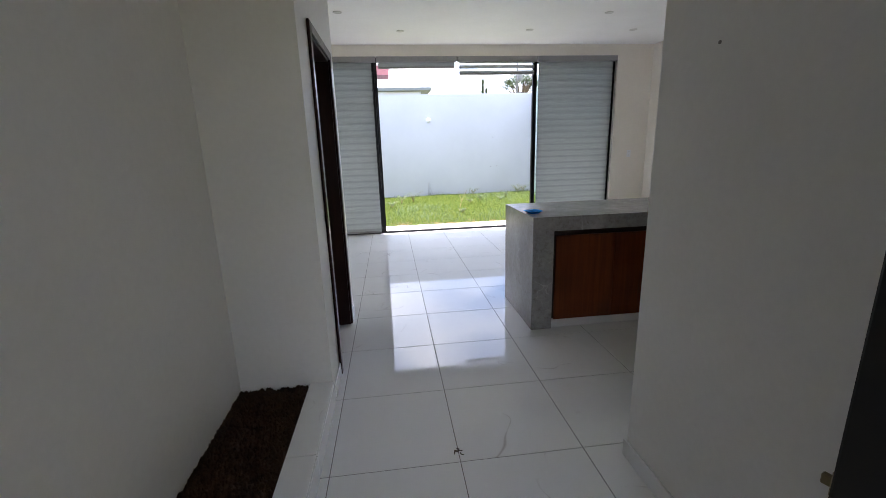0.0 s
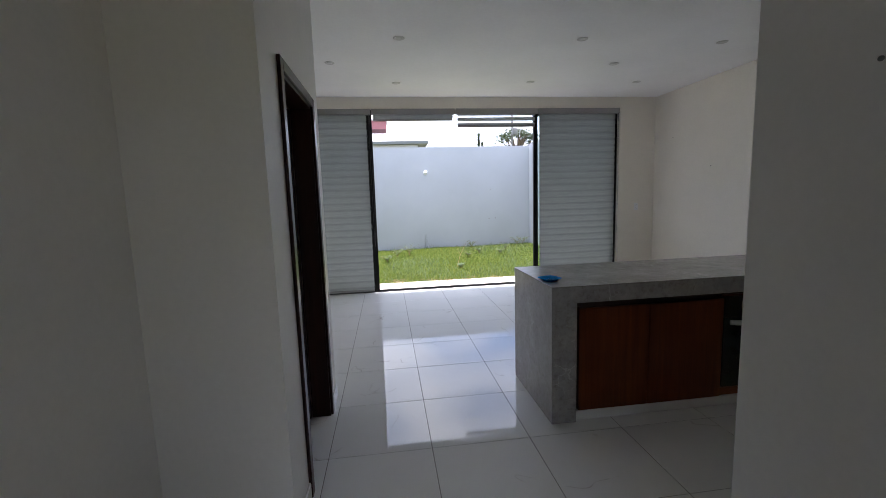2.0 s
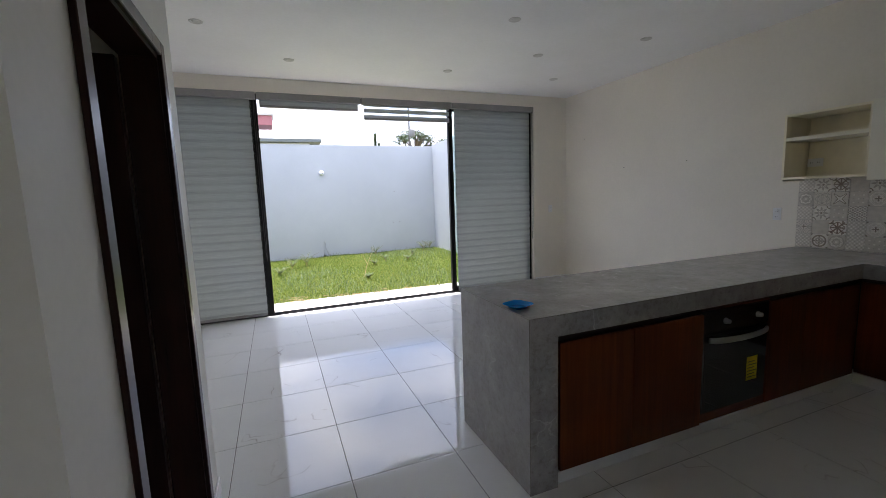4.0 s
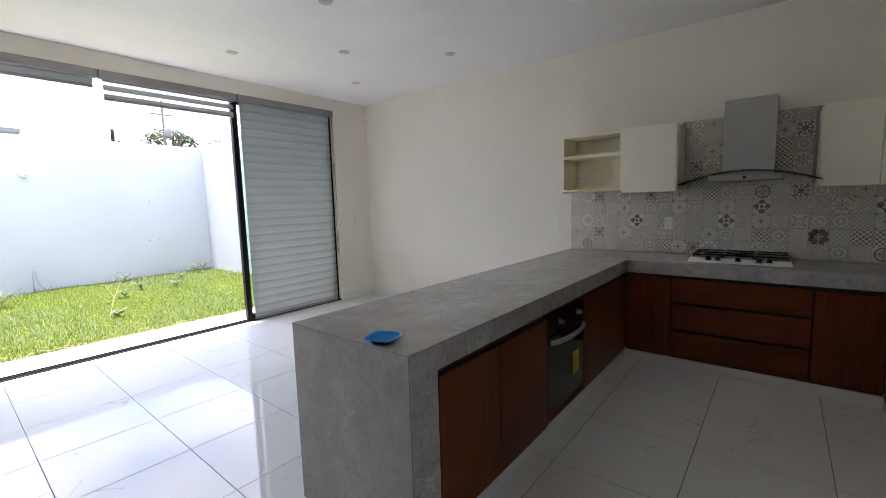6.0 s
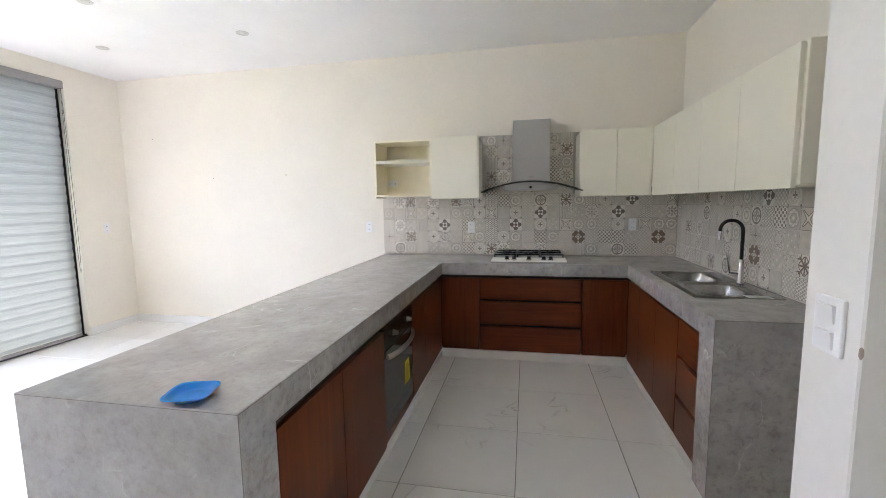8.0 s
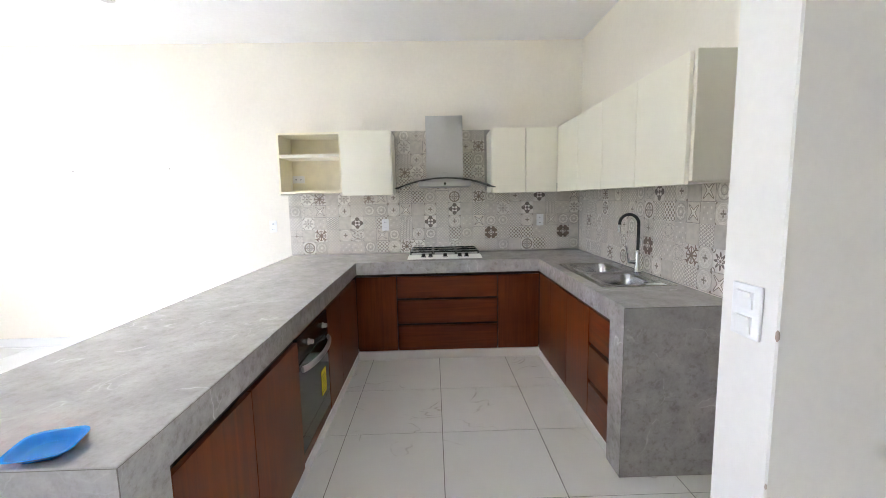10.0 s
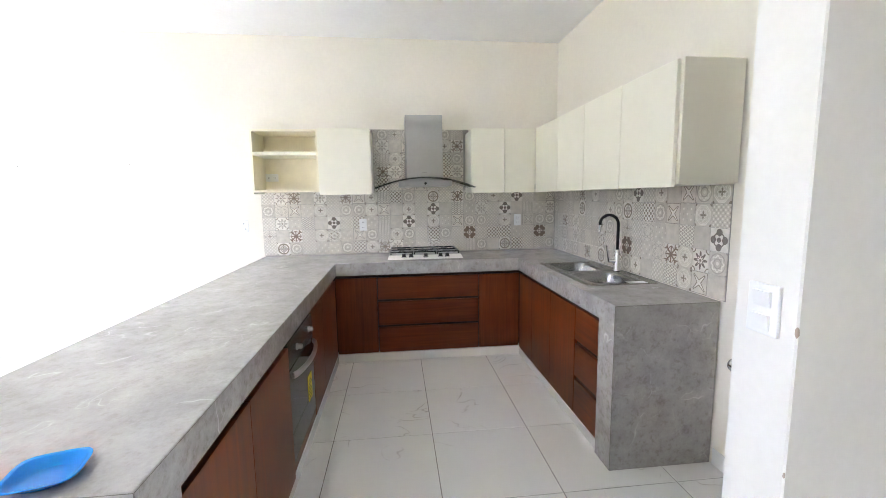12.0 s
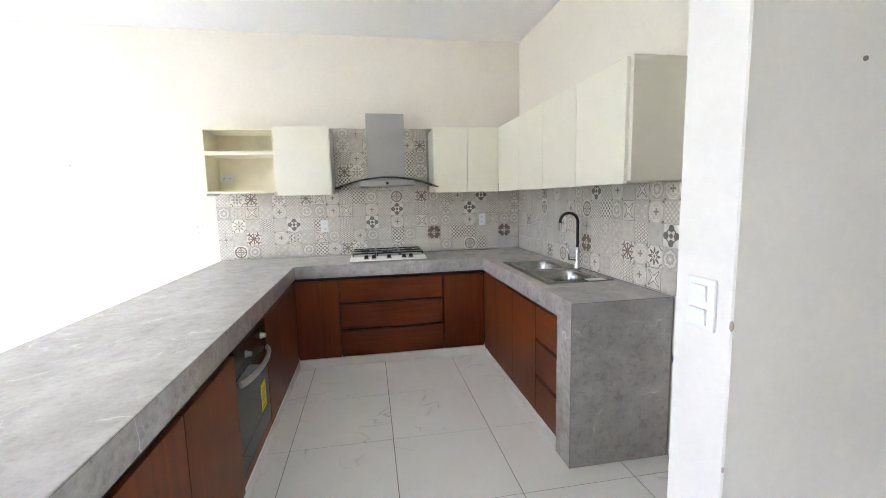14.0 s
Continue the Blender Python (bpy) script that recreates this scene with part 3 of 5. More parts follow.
# ---- white door standing open behind the wall end ----
door3 = thing("door_3", (1.60, 4.0, 0), "white door standing open against the wall end", "door", kind="structure")
dl = part("leaf", boxes((1.562, 1.60, 3.94, 4.66, 0.01, 2.08), bevel=0.003), HALLPAINT, door3)
bm = bmesh.new()
lathe(bm, [(0.024, 0), (0.024, 0.006), (0.010, 0.012), (0.010, 0.03), (0.020, 0.04), (0.023, 0.055), (0.018, 0.068), (0.006, 0.071)], (1.60, 4.60, 0.95), "X", 22)
part("knob", smooth(bm), CHROME, dl)


# ---- kitchen worktop ----
PEN0, PENS, PENN, RUNX, SINKY, SINK0 = 1.385, 6.118, 6.875, 4.205, 4.50, 2.523
BACKX, BACKY = EAST - 0.012, SOUTH + 0.012
worktop = thing("kitchen_worktop", (3.0, 5.4, 0), "u-shaped grey marble worktop with waterfall ends", "countertop")
xs = [PEN0, SINK0, 3.0, 3.85, RUNX, BACKX]
ys = [BACKY, 3.99, 4.40, SINKY, PENS, PENN]


def covered(x, y):
    if 3.0 < x < 3.85 and 3.99 < y < 4.40:
        return False
    return y > PENS or x > RUNX or (y < SINKY and x > SINK0)


bm = bmesh.new()
verts = {(i, j): bm.verts.new((x, y, 0.90)) for i, x in enumerate(xs) for j, y in enumerate(ys)}
for i in range(len(xs) - 1):
    for j in range(len(ys) - 1):
        if covered((xs[i] + xs[i + 1]) / 2, (ys[j] + ys[j + 1]) / 2):
            bm.faces.new([verts[k] for k in ((i, j), (i + 1, j), (i + 1, j + 1), (i, j + 1))])
for v in [v for v in bm.verts if not v.link_faces]:
    bm.verts.remove(v)
made = bmesh.ops.extrude_face_region(bm, geom=bm.faces[:])
bmesh.ops.translate(bm, verts=[g for g in made["geom"] if isinstance(g, bmesh.types.BMVert)], vec=(0, 0, -0.11))
bmesh.ops.recalc_face_normals(bm, faces=bm.faces[:])
bmesh.ops.bevel(bm, geom=[e for e in bm.edges if len(e.link_faces) == 2 and e.calc_face_angle(0) > 1.0 and min(v.co.z for v in e.verts) > 0.895], offset=0.003, segments=2, profile=0.5, affect="EDGES")
for v in bm.verts:
    if abs(v.co.y - PENS) < 0.004 and v.co.x < RUNX - 0.01:
        v.co.y -= 0.011 * (RUNX - v.co.x) / (RUNX - PEN0)
def veined_fronts(ob):
    """The apron and leg fronts are cut from a more veined slab than the top."""
    ob.data.materials.append(STONE_MOTTLED)
    for p in ob.data.polygons:
        if abs(p.normal.y) > 0.7 or (p.normal.x < -0.7 and p.center.x + origin[ob].x > RUNX - 0.1):
            p.material_index = 1


veined_fronts(part("slab", bm, STONE, worktop))
leg = part("waterfall_panel", boxes((PEN0, 1.548, PENS - 0.0105, PENN, 0.001, 0.79)), STONE, worktop)
veined_fronts(leg)
part("waterfall_panel", boxes((SINK0, 2.688, BACKY, SINKY, 0.001, 0.79)), STONE_MOTTLED, worktop)

JOINT = plain("slab_joint_resin", (0.17, 0.155, 0.14), 0.6)
part("mitre_joint", boxes((PEN0 - 0.0004, PEN0 + 0.004, PENS - 0.0105, PENN, 0.8945, 0.8962)), JOINT, worktop)
bm = boxes((PEN0, RUNX, PENS - 0.0004, PENS + 0.004, 0.8945, 0.8962))
for v in bm.verts:
    v.co.y -= 0.011 * (RUNX - v.co.x) / (RUNX - PEN0)
part("mitre_joint", bm, JOINT, worktop)
part("mitre_joint", boxes((SINK0 - 0.0004, SINK0 + 0.004, BACKY, SINKY, 0.8945, 0.8962)), JOINT, worktop)
part("mitre_joint", boxes((SINK0 - 0.0006, SINK0 + 0.0012, SINKY - 0.0012, SINKY + 0.0006, 0.001, 0.8945)), JOINT, worktop)
part("mitre_joint", boxes((PEN0 - 0.0006, PEN0 + 0.0012, PENS - 0.0112, PENS - 0.0094, 0.001, 0.8945)), JOINT, worktop)


# ---- base cabinets ----
def front_box(side_, a0, a1, z0, z1, depth0, depth1):
    """A board on one run's front: side_ 'pen' faces south, 'east' faces west, 'sink' faces north."""
    if side_ == "pen_west":
        return (a0, a1, PENS - 0.011 + depth0, PENS - 0.011 + depth1, z0, z1)
    if side_ == "pen":
        return (a0, a1, PENS + depth0, PENS + depth1, z0, z1)
    if side_ == "east":
        return (RUNX + depth0, RUNX + depth1, a0, a1, z0, z1)
    return (a0, a1, SINKY - depth1, SINKY - depth0, z0, z1)


def base_cabinet(side_, a0, a1, fronts, label, names):
    """fronts: (a0, a1, z0, z1) boards with a dark gap between them."""
    deep = {"pen": 0.70, "pen_west": 0.70, "east": 0.63, "sink": 0.54}[side_]
    foot = {"pen": 0.068, "pen_west": 0.068, "east": 0.081, "sink": 0.064}[side_]
    c = front_box(side_, a0, a1, foot, 0.785, 0.042, deep)
    ob = thing("base_cabinet", ((c[0] + c[1]) / 2, (c[2] + c[3]) / 2, foot), label, "kitchen cabinet", "base cabinets")
    part("body", boxes(c), CARCASS, ob)
    for (b0, b1, z0, z1), nm in zip(fronts, names):
        m = WOOD_V if nm == "door" else (WOOD_E if side_ == "east" else WOOD_X)
        part(nm, boxes(front_box(side_, b0 + 0.0015, b1 - 0.0015, z0, z1, 0.014, 0.034), bevel=0.0015), m, ob)
    return ob


D = ["door"] * 3
TZ, TP = 0.762, 0.748
base_cabinet("pen_west", 1.55, 2.586, [(1.570, 2.050, 0.070, TP), (2.050, 2.583, 0.070, TP)], "red-brown wooden two-door cabinet under the peninsula", D)
base_cabinet("pen", 3.195, 4.20, [(3.20, 3.58, 0.070, TP), (3.58, 4.216, 0.070, TP)], "red-brown wooden two-door cabinet beside the oven", D)
base_cabinet("east", 5.77, 6.11, [(5.772, 6.129, 0.083, TZ)], "red-brown wooden single-door corner cabinet", D)
drawers = [(4.868, 5.766, 0.566, TZ), (4.868, 5.766, 0.332, 0.545), (4.868, 5.766, 0.083, 0.312)]
base_cabinet("east", 4.866, 5.768, drawers, "red-brown wooden cabinet with three wide drawers", ["drawer"] * 3)
base_cabinet("east", 4.515, 4.864, [(4.490, 4.862, 0.083, TZ)], "red-brown wooden single-door cabinet beside the drawers", D)
base_cabinet("sink", 3.022, 4.196, [(3.862, 4.215, 0.066, TZ), (3.448, 3.862, 0.066, TZ), (3.024, 3.448, 0.066, TZ)], "red-brown wooden three-door cabinet under the sink", D)
base_cabinet("sink", 2.692, 3.02, [(2.695, 3.018, 0.556, TZ), (2.695, 3.018, 0.318, 0.530), (2.695, 3.018, 0.066, 0.292)], "red-brown wooden cabinet with three narrow drawers", ["drawer"] * 3)

# back panel of the peninsula and the closed corners under the worktop
panel_back = solid("peninsula_panel", boxes((1.536, EAST - 0.003, 6.832, 6.868, 0.001, 0.788), bevel=0.002), STONE, "grey marble panel closing the peninsula's back", "panel", at=(3.2, 6.85, 0))
corner = thing("corner_cabinet", (4.5, 6.48, 0.09), "closed red-brown corner cabinet under the worktop", "kitchen cabinet", "base cabinets")
part("body", boxes((4.255, EAST - 0.003, 6.112, 6.83, 0.09, 0.787)), CARCASS, corner)
corner2 = thing("corner_cabinet", (4.5, 4.22, 0.09), "closed red-brown corner cabinet under the worktop", "kitchen cabinet", "base cabinets")
part("body", boxes((4.255, EAST - 0.003, 3.935, 4.512, 0.09, 0.787)), CARCASS, corner2)

# ---- built-in oven ----
OX0, OX1, OY = 2.60, 3.182, PENS + 0.012
oven = thing("oven", (2.865, PENS + 0.3, 0.12), "black built-in electric oven with yellow label", "oven")
part("housing", boxes((2.588, 3.193, PENS + 0.034, PENS + 0.60, 0.068, 0.785)), CARCASS, oven)
part("surround_strip", boxes((2.588, 3.193, PENS + 0.016, PENS + 0.033, 0.070, 0.122), bevel=0.001), WOOD_X, oven)
part("surround_strip", boxes((2.588, 3.193, PENS + 0.016, PENS + 0.033, 0.762, 0.772), bevel=0.001), WOOD_X, oven)
panel = part("control_panel", boxes((OX0, OX1, OY - 0.002, PENS + 0.033, 0.620, 0.756), bevel=0.003), plain("dark_steel_panel", (0.05, 0.05, 0.05), 0.25, 0.6), oven)
for kx in (2.775, 3.07):
    bm = bmesh.new()
    lathe(bm, [(0.019, 0), (0.019, 0.004), (0.0145, 0.007), (0.0135, 0.026), (0.011, 0.029)], (kx, OY - 0.002, 0.685), "-Y", 24)
    part("knob", smooth(bm), KNOBSTEEL, panel)
part("display", boxes((2.86, 2.98, OY - 0.0035, OY - 0.002, 0.660, 0.715)), OVENGLASS, panel)
odoor = part("oven_door", boxes((OX0, OX1, OY, PENS + 0.033, 0.128, 0.612), bevel=0.004), OVENGLASS, oven)
bm = bmesh.new()
hp = []
for k in range(17):
    u = k / 16
    hp.append((OX0 + 0.03 + (OX1 - OX0 - 0.06) * u, OY - 0.012 - 0.045 * math.sin(math.pi * u) ** 0.6, 0.585))
tube(bm, hp, 0.011, 10)
bmesh.ops.scale(bm, verts=bm.verts[:], vec=(1, 1, 1.6), space=Matrix.Translation((0, 0, -0.585)))
part("handle", smooth(bm), STEEL, odoor)
part("energy_label", boxes((2.995, 3.095, OY - 0.002, OY - 0.0005, 0.262, 0.415)), YELLOW, odoor, "yellow paper energy label")
part("label_print", boxes(*[(3.003, 3.087 - 0.02 * (k % 2), OY - 0.003, OY - 0.002, 0.28 + 0.02 * k, 0.285 + 0.02 * k) for k in range(6)]), LABELINK, odoor, "unreadable dark print bars on the label")

# ---- wall cabinets ----
UX, UZ0, UZ1, UY = 4.492, 1.49, 2.085, 4.258
shelfcab = thing("wall_cabinet", (4.65, 6.31, UZ0), "cream wall cabinet with open shelves and one door", "kitchen cabinet", "wall cabinets")
part("shelf_frame", boxes((UX + 0.005, EAST - 0.002, 6.832, 6.85, 1.52, 2.07), (UX + 0.005, EAST - 0.002, 6.266, 6.284, 1.52, 2.07), (UX + 0.005, EAST - 0.002, 6.284, 6.832, 2.052, 2.07), (UX + 0.005, EAST - 0.002, 6.284, 6.832, 1.52, 1.538), bevel=0.001), CREAMBOARD, shelfcab)
part("shelf", boxes((UX + 0.008, EAST - 0.015, 6.2845, 6.8315, 1.845, 1.875), bevel=0.001), LACQUER, shelfcab)
part("back_panel", boxes((EAST - 0.014, EAST - 0.003, 6.2845, 6.8315, 1.539, 2.0515), (EAST - 0.028, EAST - 0.0155, 6.2845, 6.8315, 1.539, 1.60), (EAST - 0.028, EAST - 0.0155, 6.2845, 6.8315, 1.876, 1.93)), CREAMBOARD, shelfcab)
part("body", boxes((UX + 0.022, EAST - 0.002, 5.80, 6.264, UZ0 + 0.01, 2.07)), LACQUER, shelfcab)
part("door", boxes((UX - 0.002, UX + 0.020, 5.808, 6.270, UZ0, UZ1 - 0.004), bevel=0.002), LACQUER, shelfcab)
part("bracket", boxes((UX + 0.03, EAST - 0.002, 6.851, 6.872, 1.505, 1.52)), LACQUER, shelfcab)

cab2 = thing("wall_cabinet", (4.65, 4.57, UZ0), "cream two-door wall cabinet beside the range hood", "kitchen cabinet", "wall cabinets")
part("body", boxes((UX + 0.022, EAST - 0.002, 4.26, 4.875, UZ0 + 0.01, 2.075)), LACQUER, cab2)
part("door", boxes((UX, UX + 0.020, 4.560, 4.866, UZ0, UZ1), bevel=0.002), LACQUER, cab2)
part("door", boxes((UX, UX + 0.020, 4.262, 4.556, UZ0, UZ1), bevel=0.002), LACQUER, cab2)

for name_, doors, lab in (("a", ((3.947, 4.486), (3.462, 3.943)), "cream two-door corner wall cabinet above the worktop"), ("b", ((2.975, 3.458), (2.487, 2.971)), "cream two-door wall cabinet above the sink")):
    x0, x1 = doors[1][0], doors[0][1]
    cb = thing("wall_cabinet", ((x0 + x1) / 2, 4.1, UZ0), lab, "kitchen cabinet", "wall cabinets")
    part("body", boxes((x0, x1 + 0.003, BACKY, UY - 0.022, UZ0 + 0.01, 2.075)), LACQUER, cb)
    for d0, d1 in doors:
        part("door", boxes((d0, d1, UY - 0.020, UY, UZ0, UZ1), bevel=0.002), LACQUER, cb)
    if name_ == "b":
        part("end_panel", boxes((2.464, 2.486, BACKY, UY - 0.0215, UZ0 + 0.016, UZ1 + 0.004), bevel=0.002), LACQUER, cb)

# ---- range hood ----
hood = thing("range_hood", (4.62, 5.315, 1.55), "stainless steel chimney hood with curved glass visor", "range hood")
part("chimney", boxes((4.58, EAST - 0.012, 5.135, 5.483, 1.612, 2.217), bevel=0.002), STEEL, hood)
hb = part("canopy_body", boxes((4.39, EAST - 0.012, 5.075, 5.555, 1.556, 1.606), bevel=0.004), STEEL, hood)
bm = bmesh.new()
lathe(bm, [(0.012, 0), (0.012, 0.004), (0.009, 0.006)], (4.39, 5.315, 1.581), "-X", 20)
part("button", smooth(bm), BLACK, hb)
part("badge", boxes((4.5785, 4.5798, 5.285, 5.33, 1.685, 1.692)), GREYINK, hood, "small grey maker's mark bar")
bm = bmesh.new()
prof = []
for k in range(33):
    u = k / 32 * 2 - 1
    prof.append((5.313 + 0.457 * u, 1.635 - 0.095 * u * u))
top = [[bm.verts.new((x, y, z + dz)) for y, z in prof] for x, dz in ((4.365, 0), (4.83, 0), (4.83, 0.006), (4.365, 0.006))]
for a in range(4):
    r0, r1 = top[a], top[(a + 1) % 4]
    for k in range(32):
        bm.faces.new((r0[k], r0[k + 1], r1[k + 1], r1[k]))
bm.faces.new([r[0] for r in top])
bm.faces.new([r[-1] for r in top][::-1])
part("visor", smooth(bm), VISORGLASS, hood, "curved smoked glass visor")

# ---- cooktop ----
CX0, CX1, CY0, CY1 = 4.315, 4.80, 4.985, 5.675
hob = thing("gas_cooktop", (4.56, 5.33, 0.90), "white five-burner gas cooktop with black grates", "cooktop")
bm = boxes((CX0, CX1, CY0, CY1, 0.9005, 0.930))
for v in bm.verts:
    if v.co.z > 0.91:
        v.co.x += 0.075 if v.co.x < 4.5 else -0.004
        v.co.y += 0.012 if v.co.y < 5.3 else -0.012
bmesh.ops.bevel(bm, geom=bm.edges[:], offset=0.004, segments=2, profile=0.5, affect="EDGES")
part("tray", bm, WHITEENAMEL, hob)
for f in (0.215, 0.31, 0.505, 0.70, 0.79):
    bm = bmesh.new()
    lathe(bm, [(0.021, 0), (0.021, 0.008), (0.018, 0.011), (0.017, 0.030), (0.013, 0.034)], (CX0 + 0.042, CY1 - f * 0.69, 0.914), "Z", 20)
    part("knob", smooth(bm), BLACK, hob)
    part("knob_ring", smooth(lathe(bmesh.new(), [(0.025, -0.004), (0.025, 0.005), (0.0215, 0.006)], (CX0 + 0.042, CY1 - f * 0.69, 0.914), "Z", 20)), CHROME, hob)
for bx, by, br in ((4.50, 5.54, 0.035), (4.69, 5.54, 0.045), (4.595, 5.33, 0.062), (4.50, 5.12, 0.045), (4.69, 5.12, 0.035)):
    b_ = part("burner", smooth(lathe(bmesh.new(), [(br + 0.02, 0), (br + 0.018, 0.006), (br, 0.010), (br, 0.018)], (bx, by, 0.930), "Z", 24)), STEEL, hob)
    part("burner_cap", smooth(lathe(bmesh.new(), [(br - 0.003, 0.018), (br - 0.001, 0.022), (br - 0.008, 0.027), (0.004, 0.028)], (bx, by, 0.930), "Z", 24)), BLACK, b_)
for g0, g1 in ((5.44, 5.65), (5.225, 5.435), (5.01, 5.22)):
    gb = []
    z0, z1, w = 0.948, 0.960, 0.0055
    x0, x1 = 4.425, 4.785
    gb += [(x0, x1, g0, g0 + 2 * w, z0, z1), (x0, x1, g1 - 2 * w, g1, z0, z1), (x0, x0 + 2 * w, g0 + 2 * w, g1 - 2 * w, z0, z1), (x1 - 2 * w, x1, g0 + 2 * w, g1 - 2 * w, z0, z1)]
    gm = (g0 + g1) / 2
    gb += [(x0 + 2 * w, x0 + 0.06, gm - w, gm + w, z0, z1), (x1 - 0.06, x1 - 2 * w, gm - w, gm + w, z0, z1), ((x0 + x1) / 2 - w, (x0 + x1) / 2 + w, g0 + 2 * w, g1 - 2 * w, z0, z1)]
    gb += [(x, x + 2 * w, y, y + 2 * w, 0.926, z0) for x in (x0, x1 - 2 * w) for y in (g0, g1 - 2 * w)]
    part("grate", boxes(*gb, bevel=0.0012), BLACK, hob)

# ---- sink and tap ----
sink = thing("kitchen_sink", (3.425, 4.2, 0.90), "stainless steel double-bowl drop-in sink", "sink")


def rounded(cx, cy, hx, hy, r, n=64):
    pts = []
    for k in range(n):
        a = 2 * math.pi * (k + 0.5) / n
        c, s_ = math.cos(a), math.sin(a)
        e = 2 / 5.0
        pts.append((cx + hx * math.copysign(abs(c) ** e, c), cy + hy * math.copysign(abs(s_) ** e, s_)))
    return pts


def boxed(pts, cx, cy, x0, x1, y0, y1):
    res = []
    for x, y in pts:
        dx, dy = x - cx, y - cy
        k = min((x1 - cx) / dx if dx > 1e-6 else ((x0 - cx) / dx if dx < -1e-6 else 99), (y1 - cy) / dy if dy > 1e-6 else ((y0 - cy) / dy if dy < -1e-6 else 99))
        res.append((cx + dx * k, cy + dy * k))
    return res


SY0, SY1 = 3.965, 4.425
for sx0, sx1 in ((2.975, 3.425), (3.425, 3.875)):
    cx, cy = (sx0 + sx1) / 2, 4.215
    hole = rounded(cx, cy, 0.19, 0.150, 0.05)
    bm = bmesh.new()
    loops = []
    outer = boxed(hole, cx, cy, sx0, sx1, SY0, SY1)
    for pts, z in ((outer, 0.9005), (outer, 0.9045), (hole, 0.906)):
        loops.append([bm.verts.new((x, y, z)) for x, y in pts])
    for sc, z in ((0.97, 0.896), (0.94, 0.80), (0.90, 0.755), (0.80, 0.742), (0.12, 0.736)):
        loops.append([bm.verts.new((cx + (x - cx) * sc, cy + (y - cy) * sc, z)) for x, y in hole])
    for a, b in zip(loops, loops[1:]):
        for i in range(len(a)):
            bm.faces.new((a[i], a[(i + 1) % len(a)], b[(i + 1) % len(a)], b[i]))
    bm.faces.new(loops[-1])
    bowl = part("bowl", smooth(bm, 40), SINKSTEEL, sink)
    part("drain", smooth(lathe(bmesh.new(), [(0.045, 0.0), (0.042, 0.004), (0.030, 0.002), (0.004, 0.001)], (cx, cy, 0.7365), "Z", 24)), CHROME, bowl)
part("sticker", boxes((2.985, 3.045, 4.03, 4.15, 0.9062, 0.9068)), PLASTIC, sink, "white paper sticker on the rim")

tap = thing("kitchen_tap", (3.42, 4.005, 0.905), "chrome tap with black flexible hose spout", "tap")
tb = Vector((3.42, 4.0, 0))
bm = bmesh.new()
lathe(bm, [(0.025, 0.905), (0.025, 0.911), (0.019, 0.917), (0.0175, 1.03), (0.015, 1.036), (0.014, 1.062)], (tb.x, tb.y, 0), "Z", 24)
part("body", smooth(bm), CHROME, tap)
away = Vector((0.55, 0.83, 0)).normalized()
pts = [Vector((tb.x, tb.y, 1.06))]
for k in range(5):
    pts.append(Vector((tb.x, tb.y, 1.06 + 0.036 * (k + 1))))
for k in range(1, 15):
    a = math.pi * k / 14 * 1.03
    pts.append(Vector((tb.x, tb.y, 1.245)) + away * (0.062 * (1 - math.cos(a))) + Vector((0, 0, 0.066 * math.sin(a))))
bm = bmesh.new()
part("hose_spout", smooth(tube(bm, pts, 0.0108, 14)), RUBBER, tap, "black flexible hose")
tip = pts[-1]
bm = bmesh.new()
cyl(bm, tip, tip + Vector((0.002, 0.002, -0.055)), 0.0125, 0.011, 18)
part("spray_head", smooth(bm), CHROME, tap)
bm = bmesh.new()
cyl(bm, (tb.x, tb.y, 0.975), (tb.x + 0.015, tb.y + 0.055, 0.98), 0.014, 0.014, 16)
cyl(bm, (tb.x + 0.014, tb.y + 0.052, 0.97), (tb.x + 0.012, tb.y + 0.078, 1.095), 0.009, 0.006, 12)
part("lever", smooth(bm), CHROME, tap)


# ---- small fittings ----
def outlet(at, face, lying=False, slots=True, label="white double wall socket"):
    ob = thing("wall_socket", at, label, "wall socket", "wall sockets")
    w, h = (0.118, 0.072) if lying else (0.072, 0.118)
    m = Matrix.Translation(at) @ {"-x": pose(0, 0, 0, 0, 0, 90), "-y": pose(0, 0, 0, 0, 0, 180), "+y": pose(0, 0, 0)}[face]
    bm = boxes((-w / 2, w / 2, 0.0005, 0.007, -h / 2, h / 2), bevel=0.0025)
    bm.transform(m)
    part("plate", bm, PLASTIC, ob)
    for s_ in (-1, 1):
        o = 0.026 * s_
        bm = boxes((o - 0.016, o + 0.016, 0.007, 0.0105, -0.015, 0.015) if lying else (-0.016, 0.016, 0.007, 0.0105, o - 0.016, o + 0.016), bevel=0.002)
        bm.transform(m)
        f_ = part("socket_face", bm, PLASTIC, ob)
        c = (o, 0) if lying else (0, o)
        bm = boxes((c[0] - 0.008, c[0] - 0.005, 0.0105, 0.0112, c[1] - 0.006, c[1] + 0.005), (c[0] + 0.005, c[0] + 0.008, 0.0105, 0.0112, c[1] - 0.006, c[1] + 0.005))
        bm.transform(m)
        part("slots", bm, SLOT, f_)
    return ob


outlet((EAST, 7.062, 1.197), "-x")
outlet((EAST - 0.010, 5.92, 1.19), "-x", label="white double wall socket on patterned tiles")
outlet((EAST - 0.010, 4.328, 1.21), "-x", label="white double wall socket on patterned tiles")
outlet((EAST - 0.028, 6.768, 1.662), "-x", lying=True, label="white double socket inside the open shelf")
outlet((4.54, NORTH, 1.21), "-y")

